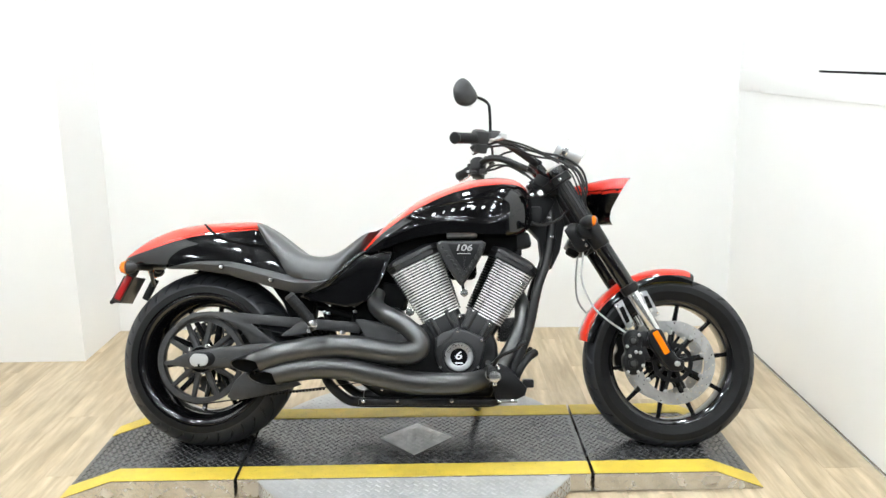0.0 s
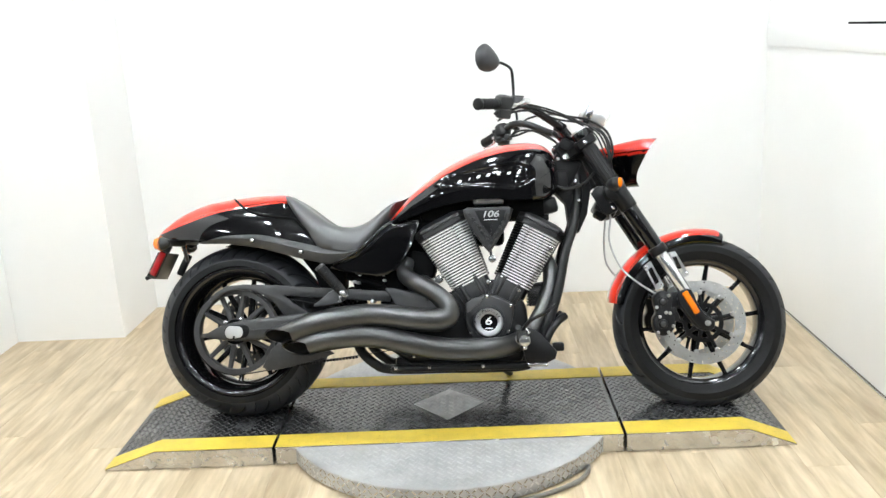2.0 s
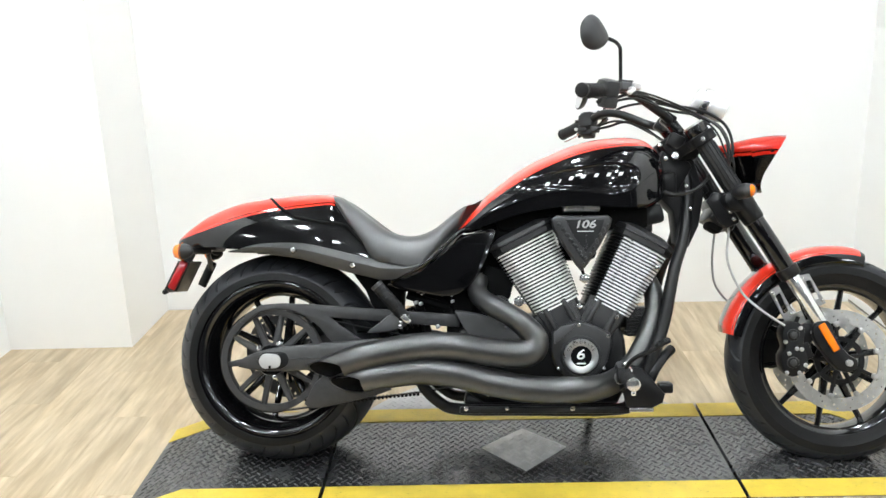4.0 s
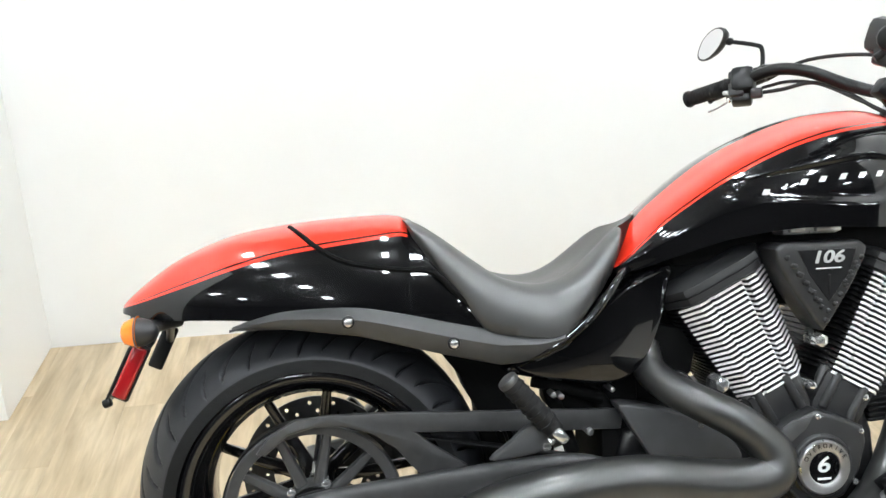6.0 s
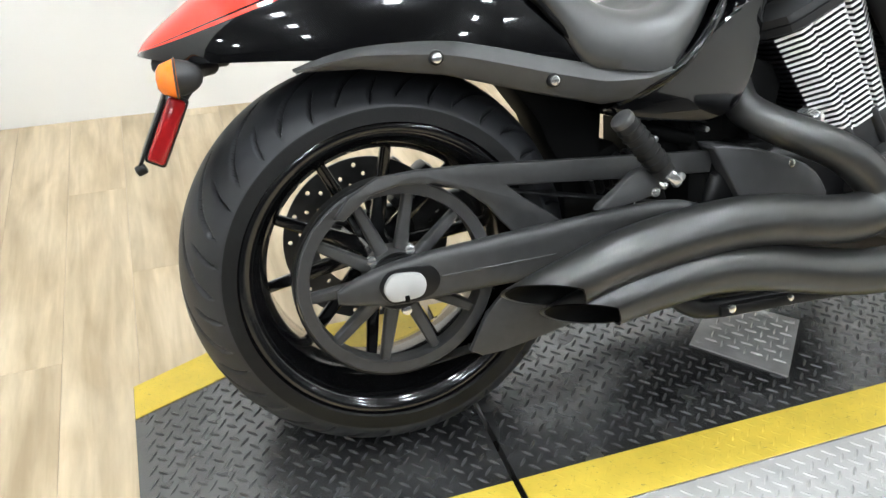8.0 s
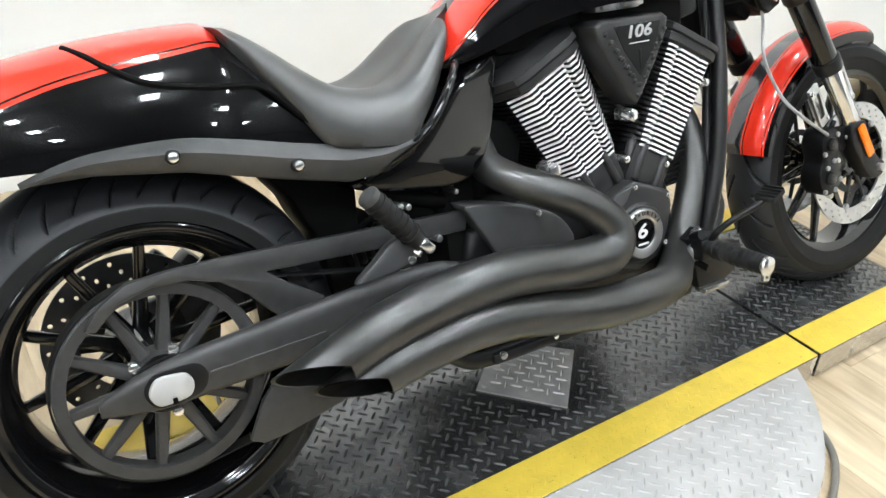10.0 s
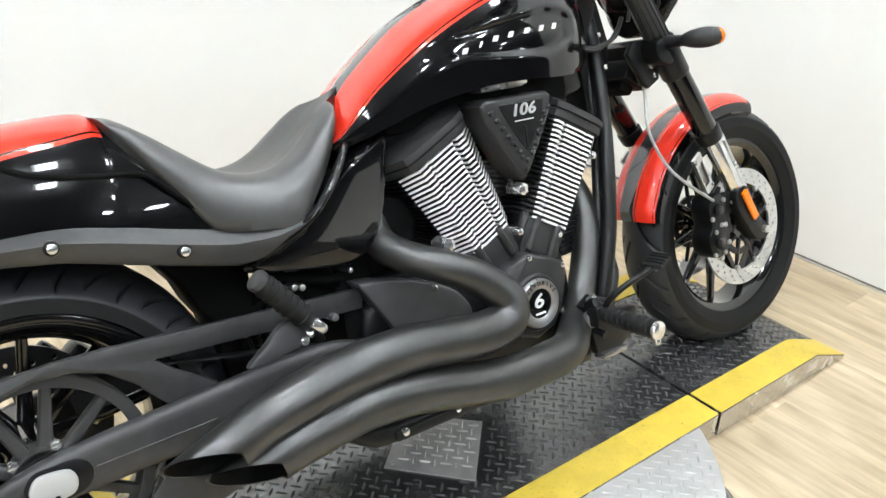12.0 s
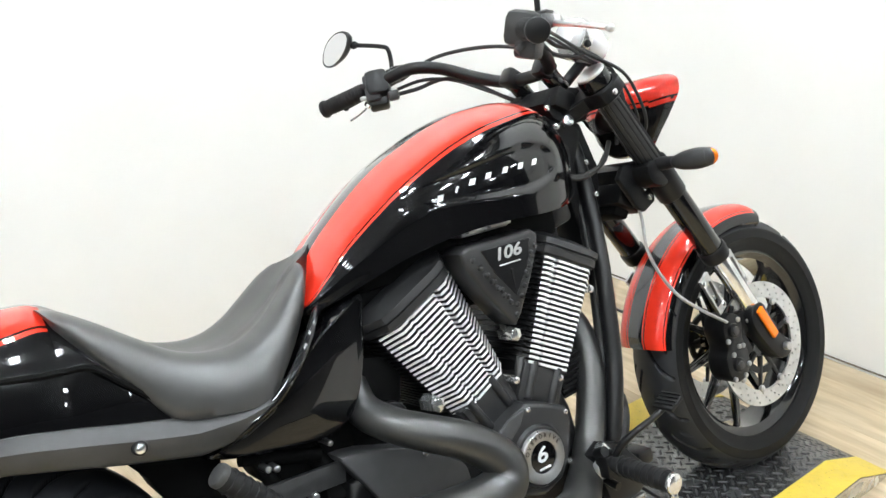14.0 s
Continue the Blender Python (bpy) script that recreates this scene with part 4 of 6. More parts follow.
def cylinder(name, foot, top, w_foot, w_top, label, inner):
    """A finned cylinder: a dark barrel with a stack of machined fins and a faceted head cover."""
    f, t = Vector((foot[0], 0, foot[1])), Vector((top[0], 0, top[1]))
    up = (t - f).normalized()
    side = Vector((up.z, 0, -up.x))
    m = Matrix(((side.x, 0, up.x, 0), (0, 1, 0, 0), (side.z, 0, up.z, 0), (0, 0, 0, 1)))
    L = (t - f).length
    core = []
    for h, w in ((-0.05, w_foot), (0, w_foot), (L, w_top)):
        core.append([f + up * h + side * a * w * 0.44 + Vector((0, b * 0.105, 0)) for a, b in ((-1, -0.8), (-0.8, -1), (0.8, -1), (1, -0.8), (1, 0.8), (0.8, 1), (-0.8, 1), (-1, 0.8))])
    body = P(name, loft(core), SATIN, None, label)
    for k in range(NFIN):
        h = L * (k + 0.5) / NFIN
        w = w_foot + (w_top - w_foot) * (k + 0.5) / NFIN
        hw, d = w / 2, 0.128
        line = [(-hw, -d * 0.55), (-hw * 0.93, -d * 0.78), (-hw * 0.66, -d * 0.955), (-hw * 0.60, -d), (-hw * 0.40, -d), (-hw * 0.37, -d * 0.97), (-hw * 0.33, -d * 0.97), (-hw * 0.30, -d), (hw * 0.30, -d), (hw * 0.33, -d * 0.97), (hw * 0.37, -d * 0.97), (hw * 0.40, -d), (hw * 0.60, -d), (hw * 0.66, -d * 0.955), (hw * 0.93, -d * 0.78), (hw, -d * 0.55)]
        line = [(x, y * 0.90 if 0.32 < x * inner / hw < 0.38 else y) for x, y in line]
        line = line + [(x, -y) for x, y in reversed(line)]
        bm = bmesh.new()
        th = L / NFIN * 0.25
        v0 = [bm.verts.new(f + up * (h - th) + side * x + Vector((0, y, 0))) for x, y in line]
        v1 = [bm.verts.new(f + up * (h + th) + side * x + Vector((0, y, 0))) for x, y in line]
        n = len(line)
        a, b = bm.faces.new(v0), bm.faces.new(v1)
        a.material_index = b.material_index = 1
        for j in range(n):
            e = bm.faces.new((v0[j], v0[(j + 1) % n], v1[(j + 1) % n], v1[j]))
            x0, x1 = line[j][0] / hw * inner, line[(j + 1) % n][0] / hw * inner
            e.material_index = 0 if line[j][1] < -d * 0.75 and line[(j + 1) % n][1] < -d * 0.75 and max(x0, x1) < (0.94 if inner > 0 else 0.67) else 1
        P("fin", bm, [FIN, SATIN], body, "" if k else "bright machined fin edge")
    rings = []
    for h, w, d in ((0.0, 1.00, 0.131), (0.003, 1.03, 0.135), (0.0165, 1.03, 0.135), (0.018, 1.01, 0.133), (0.020, 1.01, 0.133), (0.0215, 1.06, 0.138), (0.034, 1.05, 0.136), (0.0365, 1.0, 0.130), (0.046, 0.80, 0.106), (0.048, 0.76, 0.10)):
        hw = w_top / 2 * w
        rings.append([f + up * (L + h) + side * x * hw + Vector((0, y * d, 0)) for x, y in ((-1, -0.6), (-0.72, -0.95), (-0.5, -1), (0.5, -1), (0.72, -0.95), (1, -0.6), (1, 0.6), (0.72, 0.95), (0.5, 1), (-0.5, 1), (-0.72, 0.95), (-1, 0.6))])
    P("head_cover", loft(rings), PLASTIC, body, "matte black faceted head cover", 20)
    for s in (-0.55, 0.45):
        q0 = f - up * 0.07 + side * s * w_foot * 0.6 + Vector((0, -0.108, 0))
        q1 = f + up * 0.012 + side * s * w_foot * 0.7 + Vector((0, -0.108, 0))
        P("pushrod_tube", rod(q0, q1, 0.010, None, 14, 0.003), MATTE, body)
    return body


cylinder("rear_cylinder", (0.027, 0.460), (-0.068, 0.655), 0.148, 0.204, "finned rear cylinder with bright machined fins", 1)
cylinder("front_cylinder", (0.176, 0.455), (0.278, 0.642), 0.148, 0.180, "finned front cylinder with bright machined fins", -1)
for name, foot, up, lo in (("front_tappet_block", (0.150, 0.420), (0.508, 0.862), 0.0), ("rear_tappet_block", (0.036, 0.425), (-0.476, 0.879), 0.0)):
    u = Vector((up[0], 0, up[1]))
    w = Vector((u.z, 0, -u.x))
    c = Vector((foot[0], 0, foot[1]))
    line = [c + w * p + u * q for p, q in ((-0.052, 0.045), (0.052, 0.045), (0.052, -0.02), (0.035, -0.045), (-0.035, -0.045), (-0.052, -0.02))]
    block = P(name, plate([(p.x, p.z) for p in line], -0.124, -0.06, 0.005), PLASTIC, None, "matte dark grey tappet block with two ridges")
    for s in (-1, 1):
        q0, q1 = c + w * s * 0.030 - u * 0.022 + Vector((0, -0.124, 0)), c + w * s * 0.030 + u * 0.05 + Vector((0, -0.121, 0))
        P("ridge", rod(q0, q1, 0.0095, None, 14, 0.003), PLASTIC, block)
P("intake_manifold", box(0.098, 0.02, 0.655, 0.11, 0.13, 0.11, 0.02), DARK, None, "black intake parts between the cylinders")
P("throttle_body", box(-0.155, 0.02, 0.625, 0.11, 0.13, 0.13, 0.02), DARK, None, "black parts behind the rear cylinder")
P("regulator_box", join(box(-0.155, 0.005, 0.535, 0.10, 0.15, 0.09, 0.012, (0, 14, 0)), box(-0.185, 0.0, 0.47, 0.09, 0.12, 0.06, 0.010)), DARK, None, "black parts low behind the rear cylinder")
P("starter_motor", rod((-0.15, -0.085, 0.462), (-0.15, 0.07, 0.462), 0.034, None, 22, 0.006), SATIN, None, "round black starter motor behind the rear cylinder")
for x, y, z, r in ((0.09, -0.126, 0.462, 0.009), (-0.089, -0.134, 0.478, 0.0175), (0.107, -0.13, 0.546, 0.016), (0.198, -0.12, 0.43, 0.008), (0.32, -0.115, 0.575, 0.010)):
    P("head_bolt", rod((x, y + 0.03, z), (x, y - 0.012, z), r, r * 0.86, 6 if r > 0.015 else 14, 0.003), CHROME, None, "bright bolt head")
P("spark_lead", tube([(0.107, -0.12, 0.546), (0.10, -0.09, 0.58), (0.09, -0.05, 0.62)], 0.005), CABLE)

# air cover in the V
vc = [(0.008, 0.722), (0.024, 0.732), (0.098, 0.73), (0.172, 0.731), (0.186, 0.72), (0.18, 0.695), (0.152, 0.645), (0.112, 0.585), (0.097, 0.568), (0.082, 0.585), (0.042, 0.645), (0.014, 0.695)]
vcover = P("air_cover", plate(vc, -0.166, -0.09, 0.008, 3), PLASTIC, None, "black triangular air cover with rivets")
P("inner_panel", plate([(0.050, 0.718), (0.163, 0.717), (0.148, 0.672), (0.108, 0.622), (0.072, 0.672)], -0.1675, -0.160, 0.0006, 1), SATIN, vcover)
P("centre_rib", plate([(0.106, 0.672), (0.112, 0.672), (0.109, 0.632), (0.107, 0.632)], -0.169, -0.164, 0.001), SATIN, vcover)
rivet = None
for x, z in [(0.030 + 0.0105 * k, 0.706 - 0.0155 * k) for k in range(7)] + [(0.044 + 0.0115 * k, 0.690 - 0.0165 * k) for k in range(5)] + [(0.172 - 0.0105 * k, 0.700 - 0.0165 * k) for k in range(6)] + [(0.100, 0.588), (0.106, 0.605)] + [(0.160 - 0.0105 * k, 0.690 - 0.0165 * k) for k in range(3)]:
    if rivet is None:
        rivet = P("rivet", lathe([(0.0003, -0.0050), (0.0032, -0.0043), (0.0056, 0.0), (0.0003, 0.0)], 0, 0, 12, False), PLASTIC, vcover)
        rivet.location = (x, -0.1662, z)
    else:
        share("rivet", rivet, vcover, pose(x, -0.1662, z))
P("number", lettering("106", 0.031, 0.0008, on_side(0.108, -0.1695, 0.703) @ Matrix(((1.35, 0.3, 0, 0), (0, 1, 0, 0), (0, 0, 1, 0), (0, 0, 0, 1))), 0.0007), GREYPRINT, vcover, "silver-grey printed number")
P("small_print", box(0.107, -0.1690, 0.6835, 0.048, 0.001, 0.002, 0), PRINT, vcover, "tiny printed line")
P("coil_bracket", join(box(0.1, -0.1, 0.755, 0.11, 0.05, 0.022, 0.005), box(0.13, -0.125, 0.758, 0.05, 0.02, 0.02, 0.004), box(0.07, -0.125, 0.756, 0.03, 0.02, 0.016, 0.004)), ALU, None, "small metal bracket under the tank")

# transmission cover behind the engine
tc = round2([(-0.282, 0.452), (-0.235, 0.446), (-0.19, 0.436), (-0.146, 0.421), (-0.095, 0.398), (-0.063, 0.366), (-0.05, 0.325), (-0.1, 0.30), (-0.205, 0.318), (-0.225, 0.350), (-0.272, 0.430)], 2)
tcov = P("transmission_cover", plate(tc, -0.135, -0.06, 0.012, 3), ENGINE, None, "dark grey pulley cover")
bolt_mesh("cover_bolt", -0.13, -0.135, 0.405, 0.007, tcov, CHROME)
P("gearbox", box(-0.2, 0, 0.36, 0.22, 0.20, 0.17, 0.02), DARK)


# ---- painted bodywork ----
def zone_angles(ac, ar, width, steps=(3, 8, 1, 3, 8), inner=False):
    """Angles from the crown (0) to the lower edge (90), split at the stripe's borders, with the slot of each step."""
    p1, p2 = ar - width * 1.5, ar - width
    cuts = [0, ac, p1, p2, ar, 90]
    slots = [0, 1, 2, 1, 3]
    if inner:
        cuts[2:2] = [ac + width * 0.6, ac + width]
        slots[2:2] = [2, 1]
        steps = steps[:1] + (2, 1) + steps[1:]
    ang, slot = [0.0], []
    for k in range(len(slots)):
        for q in range(steps[k]):
            ang.append(cuts[k] + (cuts[k + 1] - cuts[k]) * (q + 1) / steps[k])
            slot.append(slots[k])
    return ang, slot


def shell(stations, sub, power, closed, steps=(3, 8, 1, 3, 10), tuck=0.0, scoop=None, ridge=0.0):
    """Painted bodywork over stations (x, top, bottom, half width, crown stripe angle, red border angle)."""
    st = [np.array(s) for s in spline(stations, sub)]
    rings, slots = [], None
    for x, zt, zb, hw, ac, ar in st:
        ang, slot = zone_angles(ac, ar, 3.2, steps)
        pts = []
        for a in ang:
            s, c = math.sin(radians(a)), max(0.0, math.cos(radians(a)))
            y, z = hw * s ** (2 / power), zb + (zt - zb) * c ** (2 / power)
            z -= ridge * min(1.0, a / 18) * c * min(1.0, (zt - zb) / 0.12)
            if scoop:
                y -= scoop(x, z)
            if tuck and a > 60:
                y -= hw * tuck * ((a - 60) / 30) ** 2
            pts.append((y, z))
        right = [(x, -y, z) for y, z in reversed(pts)]
        left = [(x, y, z) for y, z in pts[1:]]
        ring = right + left
        if closed:
            e = pts[-1][0]
            ring += [(x, e * f, zb - (zt - zb) * 0.04 * (1 - f * f)) for f in (0.6, 0.2, -0.2, -0.6)]
        else:
            k = 1 - 0.005 / max(hw, 0.01)
            ring += [(x, y * k, z - 0.005 * (z - zb) / (zt - zb)) for x, y, z in reversed(ring)]
        rings.append(ring)
        slots = list(reversed(slot)) + list(slot)
    n = len(slots)
    return loft(rings, closed, lambda i, j: slots[j] if j < n else 3)


def tank_scoop(x, z):
    """A drop-shaped hollow in the flank, blunt in front and drawn out to the back, under a sharp upper lip."""
    f = (x + 0.09) / 0.362
    if not 0 < f < 1:
        return 0.0
    mid = 0.834 + 0.012 * f
    half = 0.004 + 0.054 * f ** 0.75 * min(1.0, (1 - f) / 0.22) ** 0.5
    v = (z - mid) / max(half, 1e-4)
    if abs(v) >= 1:
        return 0.0
    lip = min(1.0, (1 - abs(v)) * 3.0)
    return 0.008 * lip * lip * (3 - 2 * lip) * min(1.0, f * 3, (1 - f) * 12)


PAINT = [BLACK, RED, PIN, BLACK]


def border(zt, zb, z, power):
    """The angle at which a shell's section passes the height z."""
    return math.degrees(math.acos(min(0.999, max(0.0, (z - zb) / (zt - zb)) ** (power / 2))))


TANK_POWER = 2.8
TANK = [(-0.276, 0.700, 0.690, 0.070, 0.696), (-0.258, 0.722, 0.688, 0.092, 0.704), (-0.215, 0.775, 0.698, 0.112, 0.743), (-0.165, 0.823, 0.714, 0.128, 0.788),
        (-0.066, 0.894, 0.743, 0.154, 0.853), (0.041, 0.943, 0.757, 0.172, 0.903), (0.13, 0.970, 0.757, 0.180, 0.930), (0.205, 0.979, 0.753, 0.180, 0.942),
        (0.262, 0.979, 0.753, 0.168, 0.947), (0.306, 0.968, 0.760, 0.148, 0.944), (0.340, 0.940, 0.780, 0.120, 0.926), (0.358, 0.897, 0.81, 0.078, 0.89), (0.364, 0.87, 0.83, 0.036, 0.868)]
tank = P("fuel_tank", shell([(x, zt, zb, hw, 5.0, max(16, border(zt, zb, z, TANK_POWER))) for x, zt, zb, hw, z in TANK], 12, TANK_POWER, True, (3, 8, 1, 3, 40), 0.07, tank_scoop, 0.009),
         [GREY_STRIPE, RED, PIN, BLACK], None, "gloss black tank with red bands and a graphite centre stripe", 80)

# a row of plain bars on the flank where the maker's name stands
tank_skin = BVHTree.FromPolygons([v.co for v in tank.data.vertices], [p.vertices for p in tank.data.polygons])


def flank(x, z):
    """Where the tank's right flank stands at (x, z)."""
    return tank_skin.ray_cast(Vector((x, -0.5, z)), Vector((0, 1, 0)))[0].y


for x, z in ((0.0, 0.826), (0.036, 0.834), (0.069, 0.841), (0.104, 0.845), (0.142, 0.848), (0.178, 0.849), (0.213, 0.850)):
    wide = 0.004 if x == 0.036 else 0.011
    q = [(x + u * wide / 2 + v * 0.003, z + v * 0.0052) for u, v in ((-1, -1), (1, -1), (1, 1), (-1, 1))]
    bm = loft([[(a, flank(a, b) + e, b) for a, b in q] for e in (0.002, -0.0012)])
    P("name_bar", bm, PRINT, tank, "small plain slanted silver bar")

REAR = [(-1.167, 0.674, 0.669, 0.028, 0.6722), (-1.154, 0.690, 0.667, 0.066, 0.678), (-1.118, 0.720, 0.661, 0.095, 0.688), (-1.058, 0.759, 0.656, 0.117, 0.706), (-0.971, 0.793, 0.652, 0.132, 0.733), (-0.885, 0.808, 0.645, 0.141, 0.755),
        (-0.798, 0.816, 0.63, 0.147, 0.767), (-0.711, 0.819, 0.615, 0.15, 0.776), (-0.665, 0.817, 0.60, 0.15, 0.780), (-0.646, 0.810, 0.597, 0.149, 0.776)]
fender = P("rear_fender", shell([(x, zt, zb, hw, 6, max(15, border(zt, zb, z, 2.7))) for x, zt, zb, hw, z in REAR], 5, 2.7, False),
           PAINT, None, "gloss black rear fender with red bands and thin pinstripes")
rings = []
for k in range(15):
    x = -0.648 + 0.0105 * k
    zb = float(np.interp(x, [-0.648, -0.50], [0.598, 0.578]))
    cut_z = float(np.interp(x, [-0.648, -0.627, -0.603, -0.589, -0.558, -0.518, -0.50], [0.805, 0.776, 0.736, 0.721, 0.671, 0.611, 0.585]))
    half = [(0.149 * math.sin(radians(a)) ** (2 / 2.7), min(cut_z, zb + (0.812 - zb) * max(0.0, math.cos(radians(a))) ** (2 / 2.7))) for a in range(0, 91, 5)]
    ring = [(x, -y, z) for y, z in reversed(half)] + [(x, y, z) for y, z in half[1:]]
    rings.append(ring + [(x, y * 0.96, min(z, cut_z - 0.004)) for x, y, z in reversed(ring)])
P("seat_pan", loft(rings), BLACK, None, "gloss black pan under the seat")


def fender_side(x, z):
    """Where the fender's right flank stands at (x, z)."""
    t, b, h = (float(np.interp(x, [q[0] for q in REAR], [q[k] for q in REAR])) for k in (1, 2, 3))
    c = max(0.0, min(1.0, (z - b) / (t - b))) ** (2.7 / 2)
    return -h * math.sqrt(1 - c * c) ** (2 / 2.7) - 0.0005


seam_line = [(x, fender_side(x, z), z) for x, z in ((-0.858, 0.8045), (-0.836, 0.790), (-0.807, 0.767), (-0.76, 0.741), (-0.682, 0.725), (-0.620, 0.718), (-0.600, 0.708), (-0.577, 0.683), (-0.515, 0.622))]
seam_line = seam_line[:6] + [(x, min(y, -0.150), z) for x, y, z in seam_line[6:]]
# no groove is cut: a near-black tube paints the shade in the cowl's gap
P("cowl_seam", tube(seam_line, 0.005, 8, 6), DARK, fender, "black line in place of the shaded gap round the seat cowl")
P("cowl_seam", tube([(x, -y, z) for x, y, z in seam_line], 0.005, 8, 6), DARK, fender)

# seat: each station has its crest, its lower edge and its middle (x, z), with the half widths of the first two
SEAT = [(-0.654, 0.808, 0.080, -0.640, 0.786, 0.126, -0.656, 0.814), (-0.630, 0.801, 0.104, -0.604, 0.732, 0.146, -0.634, 0.805), (-0.587, 0.772, 0.116, -0.563, 0.674, 0.153, -0.586, 0.768), (-0.533, 0.730, 0.118, -0.521, 0.614, 0.160, -0.533, 0.721),
        (-0.487, 0.698, 0.120, -0.476, 0.600, 0.166, -0.487, 0.685), (-0.435, 0.682, 0.120, -0.426, 0.592, 0.168, -0.435, 0.668), (-0.388, 0.683, 0.116, -0.381, 0.590, 0.164, -0.386, 0.671), (-0.345, 0.701, 0.106, -0.350, 0.618, 0.152, -0.338, 0.692),
        (-0.308, 0.729, 0.092, -0.324, 0.645, 0.140, -0.290, 0.724), (-0.274, 0.757, 0.076, -0.300, 0.670, 0.124, -0.248, 0.762), (-0.252, 0.771, 0.062, -0.283, 0.690, 0.110, -0.208, 0.791), (-0.244, 0.774, 0.054, -0.276, 0.694, 0.102, -0.193, 0.797)]
rings = []
for cx, cz, cy, bx, bz, by, tx, tz in [np.array(q) for q in spline(SEAT, 5)]:
    tuck = Vector((bx + (cx - bx) * 0.1, by - 0.016, bz - 0.008))
    low, mid = Vector((bx, by, bz)), Vector((tx, 0, tz))
    crest = Vector((cx, cy * 0.80, cz))
    half = [tuck]
    for k in range(13):
        a = radians(90 * k / 12)
        u, w = 1 - math.cos(a) ** 0.86, math.sin(a) ** 0.86
        half.append(Vector((bx + (cx - bx) * w, by + 0.004 * math.sin(2 * a) + (crest.y - by) * u, bz + (cz - bz) * w)))
    half += spline([crest, crest.lerp(mid, 0.5) + Vector((0, 0, -0.003)), mid], 4)[1:]
    rings.append([(p.x, -p.y, p.z) for p in half] + [(p.x, p.y, p.z) for p in reversed(half[:-1])])
seat = P("seat", loft(rings), LEATHER, None, "black stitched vinyl solo seat", 60)


def two_face(outline_top, outline_low, y_edge, y_ridge):
    """A rail with a crease along it: the upper face leans in, the lower stands upright."""
    rings = []
    for (x, zt), (_, zb) in zip(outline_top, outline_low):
        zm = zb + (zt - zb) * 0.56
        rings.append([(x, y_edge + 0.028, zt), (x, y_edge + 0.004, zt - 0.002), (x, y_ridge, zm + 0.002), (x, y_ridge + 0.001, zm - 0.002), (x, y_ridge + 0.011, zb + 0.003), (x, y_ridge + 0.015, zb), (x, y_edge + 0.034, zb)])
    return loft(rings)


tops = spline([(-0.96, 0.640, 0), (-0.905, 0.657, 0), (-0.85, 0.665, 0), (-0.746, 0.664, 0), (-0.66, 0.647, 0), (-0.582, 0.627, 0), (-0.5, 0.609, 0), (-0.43, 0.602, 0), (-0.38, 0.602, 0), (-0.345, 0.612, 0)], 4)
lows = [(p.x, float(np.interp(p.x, [-0.96, -0.868, -0.745, -0.602, -0.5, -0.43, -0.38, -0.345], [0.637, 0.634, 0.614, 0.573, 0.547, 0.550, 0.571, 0.606]))) for p in tops]
tops = [(p.x, p.y) for p in tops]
strut = P("fender_strut", two_face(tops, lows, -0.158, -0.173), RAIL, None, "dark grey plastic fender rail with two bolts")
bm = two_face(tops, lows, -0.158, -0.173)
bmesh.ops.scale(bm, vec=(1, -1, 1), verts=bm.verts)
P("fender_strut", bm, RAIL)
for x, z in ((-0.762, 0.641), (-0.583, 0.593)):
    P("bolt_seat", rod((x, -0.160, z), (x, -0.1735, z), 0.0115, None, 20, 0.002), SATIN, strut)
    bolt_mesh("strut_bolt", x, -0.1735, z, 0.008, strut, CHROME)

side_line = [(-0.490, 0.534), (-0.440, 0.552), (-0.392, 0.576), (-0.345, 0.607), (-0.297, 0.645), (-0.244, 0.679), (-0.160, 0.700), (-0.168, 0.655), (-0.186, 0.602), (-0.218, 0.547), (-0.258, 0.506), (-0.302, 0.492), (-0.362, 0.499), (-0.430, 0.511), (-0.476, 0.523)]
for s in (-1, 1):
    rings = []
    for k in range(7):
        f = k / 6
        sc = 1 - 0.10 * f ** 4
        cx, cz = -0.26, 0.60
        rings.append([(cx + (x - cx) * sc, s * (0.080 + (0.062 + 0.003 * max(0.0, min(1.0, (z - 0.50) / 0.18)) - 0.055 * max(0.0, min(1.0, (x + 0.25) / 0.09)) ** 1.5) * math.sin(f * math.pi / 2)), cz + (z - cz) * sc) for x, z in round2(side_line, 3)])
    P("side_cover", loft(rings), BLACK, None, "gloss black side cover under the seat")
    P("frame_rail", tube([(-0.470, s * 0.150, 0.545), (-0.425, s * 0.160, 0.564), (-0.378, s * 0.166, 0.588), (-0.335, s * 0.163, 0.622), (-0.290, s * 0.146, 0.668), (-0.262, s * 0.118, 0.690), (-0.236, s * 0.080, 0.697)], 0.0075, 12, 6), BLACK, None, "gloss black trim along the seat's edge")

# ---- tail ----
P("tail_bracket", join(box(-1.095, 0, 0.655, 0.11, 0.10, 0.02, 0.006), plate([(-1.125, 0.655), (-1.08, 0.655), (-1.10, 0.615), (-1.13, 0.58), (-1.160, 0.525), (-1.172, 0.530), (-1.14, 0.60)], -0.098, -0.088, 0.003)), PLASTIC, None, "black plastic tail bracket")
P("plate_holder", box(-1.163, -0.01, 0.565, 0.005, 0.20, 0.11, 0.002, (0, 27, 0)), SATIN, None, "dark plate holder seen edge-on")
refl = P("side_reflector", box(-1.141, -0.112, 0.570, 0.026, 0.012, 0.096, 0.0058, (0, 27, 0), 3), REDLENS, None, "long red side reflector")
P("reflector_frame", box(-1.141, -0.101, 0.569, 0.031, 0.012, 0.104, 0.005, (0, 27, 0)), SATIN, refl)
